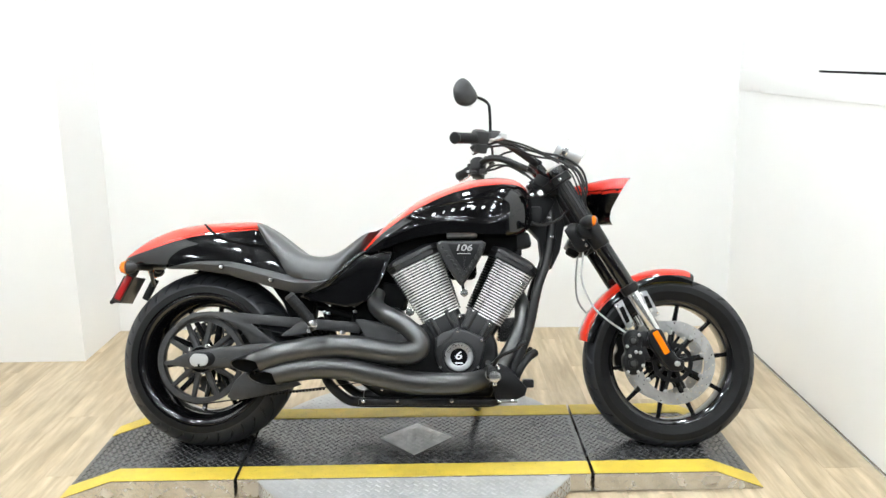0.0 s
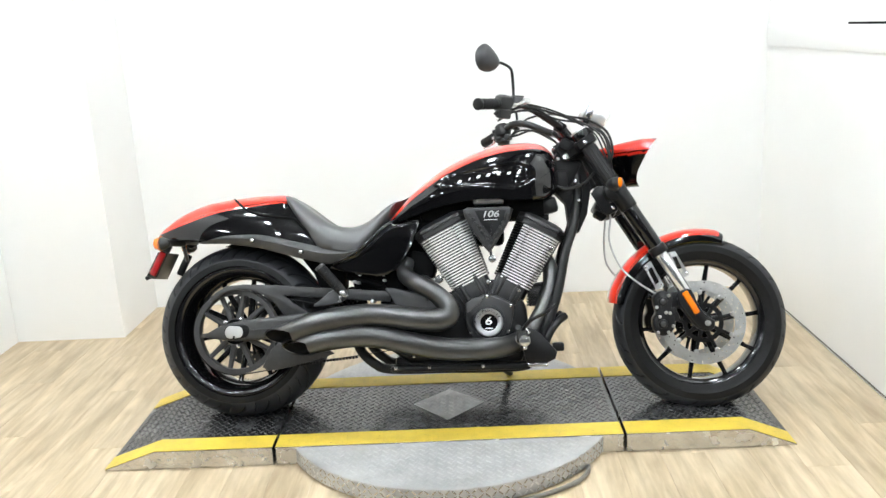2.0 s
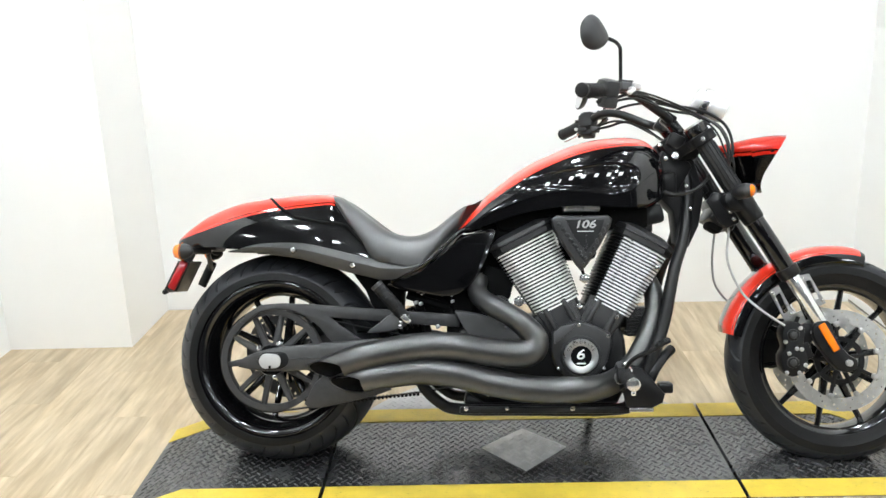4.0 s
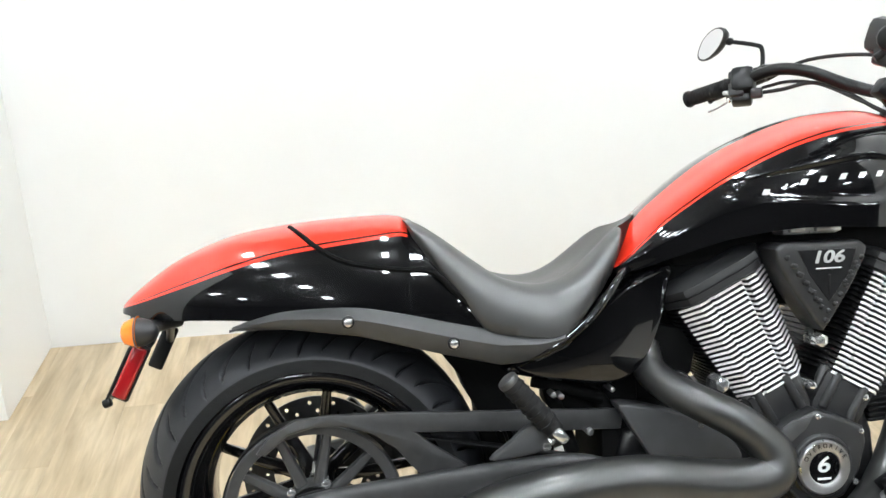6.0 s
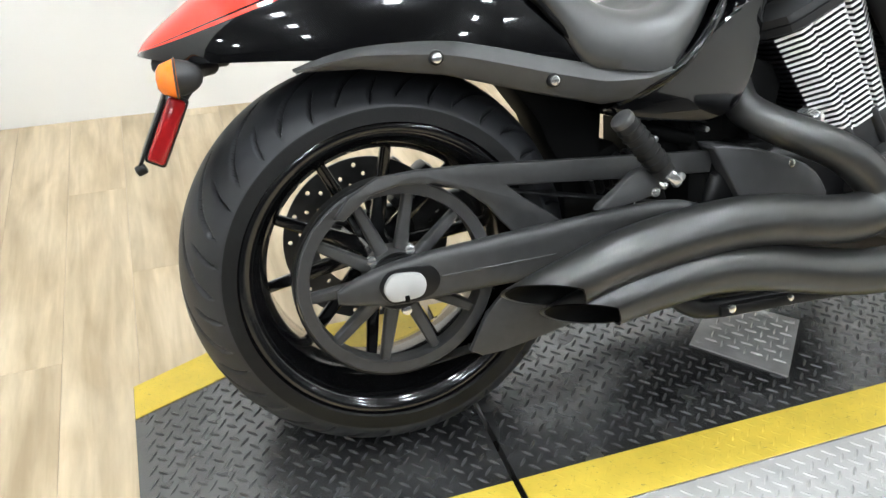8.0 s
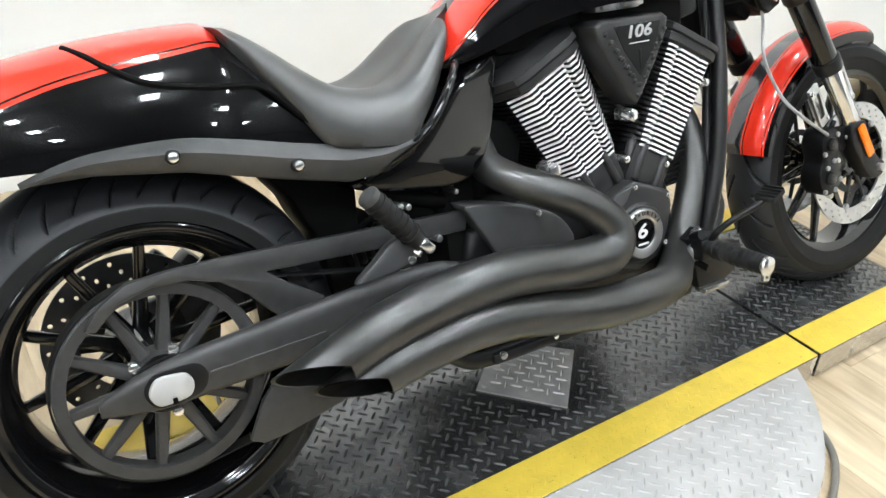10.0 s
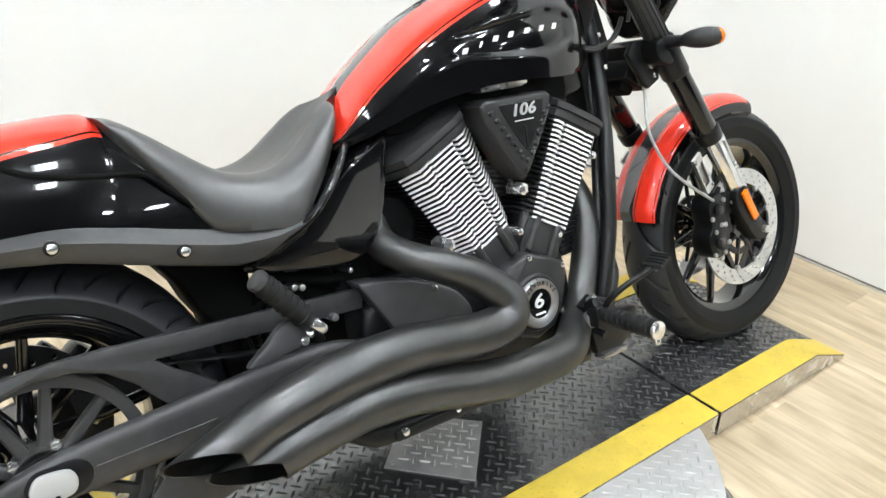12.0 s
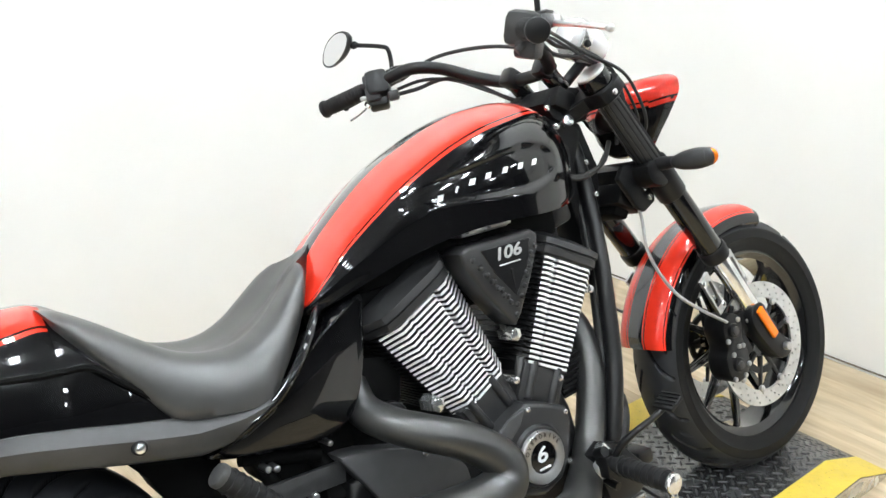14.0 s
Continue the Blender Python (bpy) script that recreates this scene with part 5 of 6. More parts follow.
P("reflector_back", join(box(-1.137, 0.143, 0.572, 0.030, 0.012, 0.092, 0.0058, (0, 26, 0), 3), rod((-1.122, 0.140, 0.588), (-1.095, 0.03, 0.64), 0.008, None, 10)), SATIN, None, "black back of the far side reflector on its arm")
P("holder_bolt", rod((-1.190, -0.105, 0.516), (-1.176, -0.105, 0.522), 0.008, None, 12, 0.003), SATIN)


def signal(name, x, y, z, facing, root, label, long=0.04, wide=0.026, split=0.42, inset=None):
    """A turn signal: a dark bullet housing with an amber lens, on a stalk."""
    prof = [(0.0, -1.0), (0.35, -0.93), (0.62, -0.75), (0.85, -0.45), (0.97, -0.1), (1.0, 0.1), (0.99, 0.3), (0.98 - 0.5 * (split - 0.42), split)]
    lens = [(0.96 - 0.5 * (split - 0.42), split - 0.02), (0.80, 0.78), (0.5, 0.95), (0.0005, 1.0)]
    d = Vector(facing).normalized()
    n1 = d.cross(Vector((0, 0, 1))).normalized()
    n2 = n1.cross(d)

    def body(pr, s):
        rings = []
        for r, t in pr:
            rings.append([Vector((x, y, z)) + d * t * long + (n1 * math.cos(2 * math.pi * k / 24) + n2 * math.sin(2 * math.pi * k / 24)) * wide * max(r, 0.01) for k in range(24)])
        return loft(rings)
    b = P(name, body(prof, 0), PLASTIC, None, label)
    if inset:
        P("signal_end", body(lens, 1), PLASTIC, b)
        P("signal_lens", ball(x + inset[0], y + inset[1], z, 0.014, 0.024, 0.0185), AMBER, b, "amber lens")
    else:
        P("signal_lens", body(lens, 1), AMBER, b, "amber lens")
    P("stalk", tube([root, ((root[0] + x) / 2, (root[1] + y) / 2, (root[2] + z) / 2), (x - d.x * 0.012, y - d.y * 0.6 * long, z)], [0.016, 0.012, 0.011], 14, 4), PLASTIC, b)
    return b


for s in (-1, 1):
    signal("rear_turn_signal", -1.112, s * 0.138, 0.643, (-1, 0, 0), (-1.07, s * 0.04, 0.650), "black rear turn signal with an amber lens", 0.031, 0.025, 0.12)
signal("front_turn_signal", 0.537, -0.252, 0.785, (0.36, -0.93, 0), (0.556, -0.14, 0.783), "black front turn signal with an amber lens", 0.048, 0.0215, 0.60, (0.013, -0.025))

# ---- frame ----
for s in (-1, 1):
    P("down_tube", tube([(0.432, s * 0.03, 0.86), (0.427, s * 0.05, 0.76), (0.408, s * 0.075, 0.66), (0.372, s * 0.11, 0.565), (0.338, s * 0.132, 0.42), (0.302, s * 0.142, 0.32), (0.270, s * 0.142, 0.235), (0.235, s * 0.136, 0.18), (0.18, s * 0.131, 0.156), (-0.1, s * 0.13, 0.156), (-0.27, s * 0.13, 0.158), (-0.33, s * 0.13, 0.178), (-0.385, s * 0.125, 0.235), (-0.40, s * 0.12, 0.31)], 0.0175, 16, 6), SATIN, None, "satin black frame tube")
    P("side_frame_tube", tube([(0.36, s * 0.10, 0.33), (0.33, s * 0.135, 0.31), (0.30, s * 0.15, 0.27), (0.27, s * 0.15, 0.2)], 0.015, 14, 5), SATIN)
rail = P("lower_rail_cover", box(-0.02, -0.145, 0.158, 0.5, 0.02, 0.022, 0.006), SATIN, None, "satin black lower frame rail")
for x in (-0.251, -0.13, 0.062, -0.185):
    bolt_mesh("rail_bolt", x, -0.156, 0.164 if x != -0.185 else 0.205, 0.008 if x in (-0.251, 0.062) else 0.006, rail, CHROME)
P("oil_pan", box(-0.03, 0, 0.175, 0.46, 0.2, 0.05, 0.015), SATIN)
P("steering_head", join(rod((0.375, 0, 0.965), (0.475, 0, 0.79), 0.036, None, 20, 0.006), box(0.375, 0, 0.86, 0.11, 0.11, 0.13, 0.02, (0, 30, 0)), box(0.36, -0.052, 0.83, 0.07, 0.025, 0.07, 0.01), plate([(0.335, 0.80), (0.345, 0.885), (0.40, 0.93), (0.452, 0.90), (0.48, 0.80), (0.462, 0.70), (0.43, 0.635), (0.395, 0.65), (0.385, 0.745)], -0.045, 0.045, 0.006), plate([(0.345, 0.955), (0.365, 0.922), (0.40, 0.900), (0.455, 0.905), (0.478, 0.940), (0.445, 0.975), (0.395, 0.985)], -0.066, 0.066, 0.006)), DARKCAST, None, "matte black steering head and frame gusset")
reg = P("regulator", box(0.262, -0.02, 0.412, 0.06, 0.13, 0.085, 0.004, (0, -4, 0)), SATIN, None, "finned black regulator")
for k in range(8):
    P("regulator_fin", box(0.265 + 0.0005 * k, -0.02, 0.376 + 0.0105 * k, 0.075, 0.142, 0.0045, 0.001, (0, -4, 0)), SATIN, reg)
P("wiring_loom", tube([(0.415, -0.035, 0.74), (0.395, -0.06, 0.62), (0.365, -0.085, 0.54), (0.335, -0.105, 0.43), (0.305, -0.118, 0.35)], 0.012, 10, 6), CABLE)
P("clear_loom", tube([(0.36, -0.075, 0.80), (0.385, -0.085, 0.79), (0.43, -0.09, 0.80), (0.475, -0.08, 0.83)], 0.004, 8, 6), CABLE)
for a, b, r in (((-0.33, -0.075, 0.5), (-0.25, -0.09, 0.36), 0.016), ((-0.42, -0.075, 0.55), (-0.36, -0.09, 0.36), 0.014), ((-0.43, -0.085, 0.5), (-0.30, -0.09, 0.46), 0.013)):
    P("subframe_tube", rod(a, b, r), DARK)
P("pivot_casting", plate([(-0.606, 0.572), (-0.562, 0.512), (-0.548, 0.475), (-0.528, 0.44), (-0.520, 0.36), (-0.516, 0.285), (-0.38, 0.285), (-0.392, 0.43), (-0.425, 0.462), (-0.452, 0.450), (-0.448, 0.52), (-0.44, 0.575)], -0.055, 0.055, 0.006), DARK, None, "black frame casting in front of the rear tyre")
P("shock_body", rod((-0.50, -0.075, 0.40), (-0.40, -0.075, 0.43), 0.022, None, 20, 0.004), DARK, None, "black shock absorber under the frame")
for k in range(6):
    P("shock_coil", rod((-0.49 + 0.016 * k, -0.075, 0.403 + 0.0048 * k), (-0.484 + 0.016 * k, -0.075, 0.405 + 0.0048 * k), 0.027, None, 18, 0.002), SATIN)
for x, z, r in ((-0.400, 0.478, 0.006), (-0.386, 0.474, 0.006), (-0.452, 0.535, 0.007), (-0.29, 0.480, 0.005), (-0.335, 0.405, 0.007), (-0.50, 0.425, 0.006)):
    P("frame_bolt", rod((x, -0.06, z), (x, -0.125, z), r, None, 10, 0.002), ALU)
P("battery_box", box(-0.305, 0, 0.47, 0.16, 0.16, 0.1, 0.015), DARK, None, "black battery box behind the side cover")

P("air_box", join(box(0.075, 0, 0.735, 0.46, 0.17, 0.085, 0.015), box(-0.10, 0, 0.70, 0.20, 0.14, 0.07, 0.015, (0, -20, 0))), DARK, None, "black air box under the tank")
P("horn", join(box(0.315, -0.055, 0.735, 0.075, 0.05, 0.06, 0.014, (0, -12, 0)), box(0.30, -0.04, 0.70, 0.04, 0.05, 0.04, 0.008)), SATIN, None, "black box below the front of the tank")

# ---- foot controls ----
hanger = P("peg_hanger", plate(round2([(-0.412, 0.446), (-0.440, 0.452), (-0.470, 0.447), (-0.499, 0.424), (-0.535, 0.395), (-0.485, 0.396), (-0.440, 0.405), (-0.415, 0.420)], 3), -0.212, -0.192, 0.007), ENGINE, None, "dark grey leaf-shaped passenger peg hanger")
bolt_mesh("hanger_bolt", -0.437, -0.213, 0.412, 0.008, hanger, CHROME)
rp = P("passenger_peg", tube([(-0.422, -0.222, 0.440), (-0.438, -0.224, 0.458), (-0.476, -0.228, 0.503), (-0.499, -0.230, 0.529)], [0.016, 0.018, 0.0185, 0.018], 18, 5), GRIP, None, "black rubber passenger peg folded up")
P("peg_end", rod((-0.497, -0.2300, 0.527), (-0.506, -0.231, 0.5375), 0.0185, None, 20, 0.004), RAIL, rp)
for k in range(7):
    c = Vector((-0.438, -0.224, 0.458)).lerp(Vector((-0.491, -0.2294, 0.520)), k / 6)
    d = Vector((-0.053, -0.0054, 0.062)).normalized()
    P("peg_rib", rod(c - d * 0.002, c + d * 0.002, 0.0203, None, 18, 0.001), GRIP, rp)
P("peg_pin", join(rod((-0.426, -0.234, 0.446), (-0.408, -0.230, 0.425), 0.009, None, 10, 0.002), box(-0.420, -0.236, 0.437, 0.026, 0.016, 0.016, 0.003, (0, 45, 0)), rod((-0.436, -0.226, 0.430), (-0.430, -0.236, 0.424), 0.006, None, 10, 0.002)), CHROME, rp, "bright hinge pin")

fp = P("peg_bracket", plate([(0.185, 0.285), (0.215, 0.302), (0.262, 0.283), (0.325, 0.21), (0.318, 0.185), (0.275, 0.163), (0.215, 0.172), (0.205, 0.215)], -0.19, -0.165, 0.006), SATIN, None, "satin black forward control bracket")
P("bracket_chrome", rod((0.205, -0.192, 0.30), (0.225, -0.196, 0.272), 0.012, None, 14, 0.003), CHROME, fp)
P("bracket_round", rod((0.197, -0.19, 0.258), (0.197, -0.208, 0.258), 0.019, None, 24, 0.004), ALU, fp)
P("bracket_foot", box(0.255, -0.185, 0.166, 0.07, 0.03, 0.012, 0.003), POLISH, fp)
peg = P("rider_peg", tube([(0.2025, -0.225, 0.272), (0.2060, -0.29, 0.268), (0.2070, -0.362, 0.262)], [0.015, 0.018, 0.0185], 20, 5), GRIP, None, "black rubber rider foot peg")
for k in range(8):
    c = Vector((0.2040, -0.25, 0.2705)).lerp(Vector((0.2068, -0.352, 0.2632)), k / 7)
    P("peg_rib", rod(c + Vector((0, 0.002, 0)), c - Vector((0, 0.002, 0)), 0.0198, None, 20, 0.001), GRIP, peg)
P("peg_cap", rod((0.2070, -0.360, 0.262), (0.2085, -0.372, 0.2612), 0.019, None, 24, 0.004), CHROME, peg, "bright peg end cap")
P("peg_feeler", rod((0.2080, -0.362, 0.244), (0.2080, -0.362, 0.232), 0.007, None, 12, 0.002), CHROME, peg)
P("peg_mount", join(box(0.203, -0.215, 0.268, 0.04, 0.035, 0.045, 0.006), rod((0.19, -0.20, 0.29), (0.19, -0.225, 0.30), 0.01), rod((0.2, -0.20, 0.235), (0.2, -0.232, 0.228), 0.008)), SATIN)
ped = P("brake_pedal", tube([(0.205, -0.215, 0.262), (0.212, -0.24, 0.30), (0.235, -0.262, 0.326), (0.275, -0.28, 0.345), (0.30, -0.29, 0.36)], [0.007, 0.007, 0.0065, 0.006, 0.006], 12, 6), SATIN, None, "bent black brake pedal")
P("pedal_pad", join(box(0.302, -0.293, 0.366, 0.036, 0.05, 0.009, 0.003, (0, -25, 0)), *[box(0.292 + 0.008 * k, -0.293, 0.3665 + 0.0037 * k, 0.003, 0.046, 0.007, 0.001, (0, -25, 0)) for k in range(4)]), GRIP, ped)
P("side_stand", tube([(0.12, 0.13, 0.17), (0.14, 0.2, 0.115), (0.16, 0.285, 0.089)], [0.014, 0.012, 0.011], 12, 5), SATIN, None, "black side stand")
P("master_cylinder_rear", box(0.33, -0.155, 0.225, 0.04, 0.05, 0.03, 0.006), SATIN)

# ---- front end ----
FY = 0.122
top, low_c, bot = Vector((0.4435, 0, 0.9775)), Vector((0.566, 0, 0.772)), Vector((0.706, 0, 0.545))
fdir = (bot - top).normalized()
for s in (-1, 1):
    o = Vector((0, s * FY, 0))
    up_t = P("upper_fork_tube", rod(top + o - fdir * 0.01, low_c + o, 0.0262, None, 26, 0.004), PLASTIC, None, "ribbed black upper fork cover")
    for k in range(14):
        a = 2 * math.pi * k / 14
        n1 = Vector((0, 1, 0))
        n2 = fdir.cross(n1)
        off = (n1 * math.cos(a) + n2 * math.sin(a)) * 0.0258
        P("fork_rib", rod(top + o + fdir * 0.05 + off, low_c + o - fdir * 0.012 + off, 0.0024, None, 6), SATIN, up_t)
    P("fork_cap", rod(top + o - fdir * 0.018, top + o + fdir * 0.018, 0.033, None, 28, 0.005), BLACK, up_t)
    P("fork_cap_top", rod(top + o - fdir * 0.023, top + o - fdir * 0.014, 0.031, None, 20, 0.003), ALU, up_t)
    P("fork_tube", rod(low_c + o - fdir * 0.01, bot + o, 0.0285, 0.0285, 26, 0.004), BLACK, None, "gloss black fork tube")
    P("clamp_collar", rod(low_c + o - fdir * 0.022, low_c + o + fdir * 0.075, 0.0345, 0.0325, 28, 0.005), SATIN, None, "satin black collar of the lower clamp")
    P("fork_seal_ring", rod(bot + o - fdir * 0.03, bot + o + fdir * 0.004, 0.0325, 0.031, 26, 0.004), SATIN)
    end = Vector((0.795, 0, 0.392))
    P("fork_slider", rod(bot + o, end + o, 0.0225, None, 26, 0.002), CHROME, None, "bright chromed fork slider")
    foot = P("axle_foot", plate(round2([(0.758, 0.392), (0.772, 0.412), (0.800, 0.414), (0.814, 0.395), (0.834, 0.345), (0.862, 0.312), (0.882, 0.300), (0.878, 0.272), (0.855, 0.264), (0.826, 0.272), (0.790, 0.318), (0.762, 0.362)], 2), s * (FY + 0.026) if s < 0 else FY - 0.016, s * (FY - 0.016) if s < 0 else FY + 0.026, 0.007), SATIN, None, "black fork foot holding the axle")
    P("axle_bolt", rod((FX, s * (FY + 0.02), FZ), (FX, s * (FY + 0.038), FZ), 0.0095, None, 20, 0.002), ALU, foot)
    P("fork_reflector", box(0.800, s * (FY + 0.031), 0.366, 0.022, 0.009, 0.088, 0.0044, (0, -29, 0), 3), AMBER, foot, "orange side reflector")
    for name, out, cut in (("fender_bracket_rear", [(0.646, 0.500), (0.672, 0.518), (0.716, 0.428), (0.690, 0.412)], 0.55), ("fender_bracket_front", [(0.730, 0.545), (0.760, 0.550), (0.806, 0.464), (0.776, 0.450)], 0.5)):
        cx, cz = sum(p[0] for p in out) / 4, sum(p[1] for p in out) / 4
        hole = [(cx + (px - cx) * cut, cz + (pz - cz) * 0.62) for px, pz in out]
        br = P(name, plate(out, s * 0.118, s * 0.110, 0, hole=hole), ALU, None, "bright slotted fender bracket")
        for px, pz in (out[0], out[2]):
            bolt_mesh("bracket_bolt", px + (cx - px) * 0.25, s * 0.1185, pz + (cz - pz) * 0.18, 0.0055, br, CHROME, s)

rise = fdir.cross(Vector((0, 1, 0)))
rise = rise if rise.x > 0 else -rise
tree = round2([(-0.162, 0.0), (-0.150, 0.034), (-0.110, 0.036), (-0.06, 0.020), (0.06, 0.020), (0.110, 0.036), (0.150, 0.034), (0.162, 0.0), (0.150, -0.034), (0.105, -0.040), (0.07, -0.072), (-0.07, -0.072), (-0.105, -0.040), (-0.150, -0.034)], 3)
rings = [[top + fdir * h + rise * (p * k) + Vector((0, y * k, 0)) for y, p in tree] for h, k in ((0.012, 0.97), (0.015, 1.0), (0.041, 1.0), (0.044, 0.97))]
P("top_clamp", join(loft(rings), box(0.392, -0.062, 0.955, 0.05, 0.044, 0.045, 0.008, (0, 30, 0)), box(0.392, 0.062, 0.955, 0.05, 0.044, 0.045, 0.008, (0, 30, 0))), DARKCAST, None, "satin black upper fork clamp")
bolt_mesh("clamp_pinch_bolt", 0.452, -0.160, 0.948, 0.007, bike, CHROME)
P("lower_clamp", join(plate(round2([(0.515, 0.785), (0.555, 0.797), (0.590, 0.772), (0.588, 0.748), (0.555, 0.735), (0.522, 0.748)], 3), -0.152, 0.152, 0.008), box(0.53, 0, 0.72, 0.08, 0.16, 0.05, 0.01, (0, 30, 0))), SATIN, None, "satin black lower fork clamp")
P("clamp_guard", plate([(0.472, 0.770), (0.492, 0.796), (0.552, 0.794), (0.572, 0.742), (0.566, 0.704), (0.532, 0.688), (0.512, 0.700), (0.488, 0.742)], -0.106, -0.09, 0.005), SATIN, None, "satin black side plate of the fork clamp")
for x, z in ((0.540, 0.738), (0.550, 0.716)):
    bolt_mesh("clamp_bolt", x, -0.107, z, 0.007, bike, CHROME)
P("horn_bracket", join(box(0.515, -0.02, 0.705, 0.045, 0.08, 0.05, 0.010, (0, 30, 0)), rod((0.515, -0.07, 0.725), (0.515, -0.02, 0.725), 0.014)), DARK, None, "dark bracket below the fork clamp")

# front wheel
front_rim = rim("front_rim", FX, FZ, 0.227, 0.052, "gloss black front rim", 0.012)
spokes(front_rim, "spoke", FX, FZ, 0.03, 0.219, 10, 0.012, 0.0, 0.026, 0.014, 0.028, 0.014, 0.12, RIM)
P("hub", lathe([(0.012, -0.075), (0.034, -0.075), (0.04, -0.05), (0.032, 0), (0.04, 0.05), (0.034, 0.075), (0.012, 0.075)], FX, FZ, 40), RIM, front_rim)
for s in (-1, 1):
    dk = drilled_disc("front_brake_disc", FX, FZ, s * 0.082, 0.112, 0.15, bike, DISC, label="drilled steel front brake disc", count=24)
    P("disc_carrier_ring", lathe([(0.056, -0.003), (0.072, -0.003), (0.072, 0.003), (0.056, 0.003)], FX, FZ, 64, True, s * 0.079), SATIN, dk)
    spokes(dk, "disc_carrier_arm", FX, FZ, 0.03, 0.11, 9, s * 0.078, s * 0.080, 0.016, 0.010, 0.008, 0.006, 0.25, SATIN)
    for k in range(9):
        a = 2 * math.pi * k / 9 + 0.25
        bolt_mesh("disc_bobbin", FX + 0.108 * math.cos(a), s * 0.0845, FZ + 0.108 * math.sin(a), 0.0085, dk, ALU, s)
    cal = P("front_caliper", join(
        plate(round2([(0.690, 0.405), (0.722, 0.410), (0.742, 0.385), (0.738, 0.345), (0.750, 0.300), (0.735, 0.262), (0.700, 0.250), (0.676, 0.272), (0.672, 0.310), (0.684, 0.335), (0.676, 0.375)], 3), s * 0.070, s * 0.130, 0.007),
        plate(round2([(0.722, 0.395), (0.760, 0.405), (0.775, 0.372), (0.752, 0.345), (0.728, 0.352)], 3), s * 0.108, s * 0.126, 0.004),
        rod((0.706, s * 0.12, 0.372), (0.706, s * 0.138, 0.372), 0.017, None, 20, 0.003), rod((0.704, s * 0.12, 0.292), (0.704, s * 0.138, 0.292), 0.017, None, 20, 0.003), box(0.745, s * 0.118, 0.325, 0.03, 0.02, 0.05, 0.004, (0, -20, 0)), rod((0.716, s * 0.118, 0.400), (0.724, s * 0.124, 0.425), 0.006, None, 12, 0.002)), SATIN, None, "black four-piston brake caliper")
    for x, z, r in ((0.706, 0.372, 0.010), (0.704, 0.292, 0.010)):
        P("piston_cap", rod((x, s * 0.136, z), (x, s * 0.141, z), r, None, 18, 0.002), DARKDISC, cal)
    for x, z in ((0.728, 0.392), (0.684, 0.352), (0.730, 0.330), (0.740, 0.284), (0.686, 0.262), (0.762, 0.380), (0.716, 0.332), (0.694, 0.318), (0.722, 0.262)):
        bolt_mesh("caliper_bolt", x, s * 0.131, z, 0.0062, cal, ALU, s)

# front fender: an arch round the tyre
bm_rings = []
steps = (3, 8, 1, 3, 7)
slots = None
for i in range(37):
    f = i / 36
    a = radians(166 - (166 - 74) * f)
    ends = min(1.0, min(f, 1 - f) / 0.06) ** 0.5
    R0 = 0.327
    ang, slot = zone_angles(11.5, 68, 5.0, steps, True)
    pts = []
    for q in ang:
        s, c = math.sin(radians(q)), max(0.0, math.cos(radians(q)))
        pts.append((0.073 * s ** (2 / 2.6), R0 - 0.034 + (0.050 - 0.008 * (1 - ends)) * c ** (2 / 2.6)))
    ring = [(-y, r) for y, r in reversed(pts)] + pts[1:]
    ring += [(y * 0.94, r - 0.005) for y, r in reversed(ring)]
    bm_rings.append([(FX + r * math.cos(a), y, FZ + r * math.sin(a)) for y, r in ring])
    slots = list(reversed(slot)) + list(slot)
bm = loft(bm_rings, False, lambda i, j: 3 if i >= 35 or j >= len(slots) else slots[j])
P("front_fender", bm, [GREY_STRIPE, RED, PIN, BLACK], None, "black front fender with two red bands and a graphite middle stripe")

# headlight nacelle with its visor
rings = []
for k in range(15):
    f = k / 14
    hw = 0.058 + 0.066 * min(1.0, max(0.0, (f - 0.12) / 0.6)) ** 0.8
    zt, zb = 0.944 + 0.027 * math.sin(f * 1.7), 0.866 - 0.066 * math.sin(min(1, f * 1.9) * math.pi / 2)
    ring = []
    for q in range(144):
        b = 2 * math.pi * q / 144
        y = hw * math.copysign(abs(math.cos(b)) ** 0.60, math.cos(b))
        zz = (zt + zb) / 2 + (zt - zb) / 2 * math.copysign(abs(math.sin(b)) ** 0.60, math.sin(b))
        front = float(np.interp(zz, [0.80, 0.85, 0.885, 0.91, 0.93, 0.955, 0.97], [0.628, 0.646, 0.664, 0.677, 0.688, 0.698, 0.694])) + 0.035 * (1 - (y / hw) ** 2)
        back = float(np.interp(zz, [0.80, 0.87, 0.90, 0.93], [0.562, 0.562, 0.552, 0.520]))
        ring.append((back + (front - back) * f, y * float(np.interp(zz, [0.80, 0.87, 0.92, 0.97], [0.50, 0.80, 0.97, 1.0])), zz))
    rings.append(ring)


def nacelle_slot(i, j):
    z = sum(rings[min(i + 1, 14)][(j + e) % 144][2] for e in (0, 1)) / 2
    return 0 if z > 0.918 else (1 if z > 0.913 else (0 if z > 0.905 else 2))


bm = loft(rings, False, nacelle_slot)
bmesh.ops.solidify(bm, geom=list(bm.faces), thickness=0.004)
nac = P("headlight_nacelle", bm, [RED, PIN, BLACK], None, "red and black pointed headlight nacelle")
P("headlight_lens", ball(0.63, 0, 0.888, 0.012, 0.1, 0.06), mat("clear_headlight_glass", (0.5, 0.5, 0.52), rough=0.1, metal=0.4), nac)
P("nacelle_back", ball(0.585, 0, 0.895, 0.02, 0.045, 0.030), DARKCAST, nac)

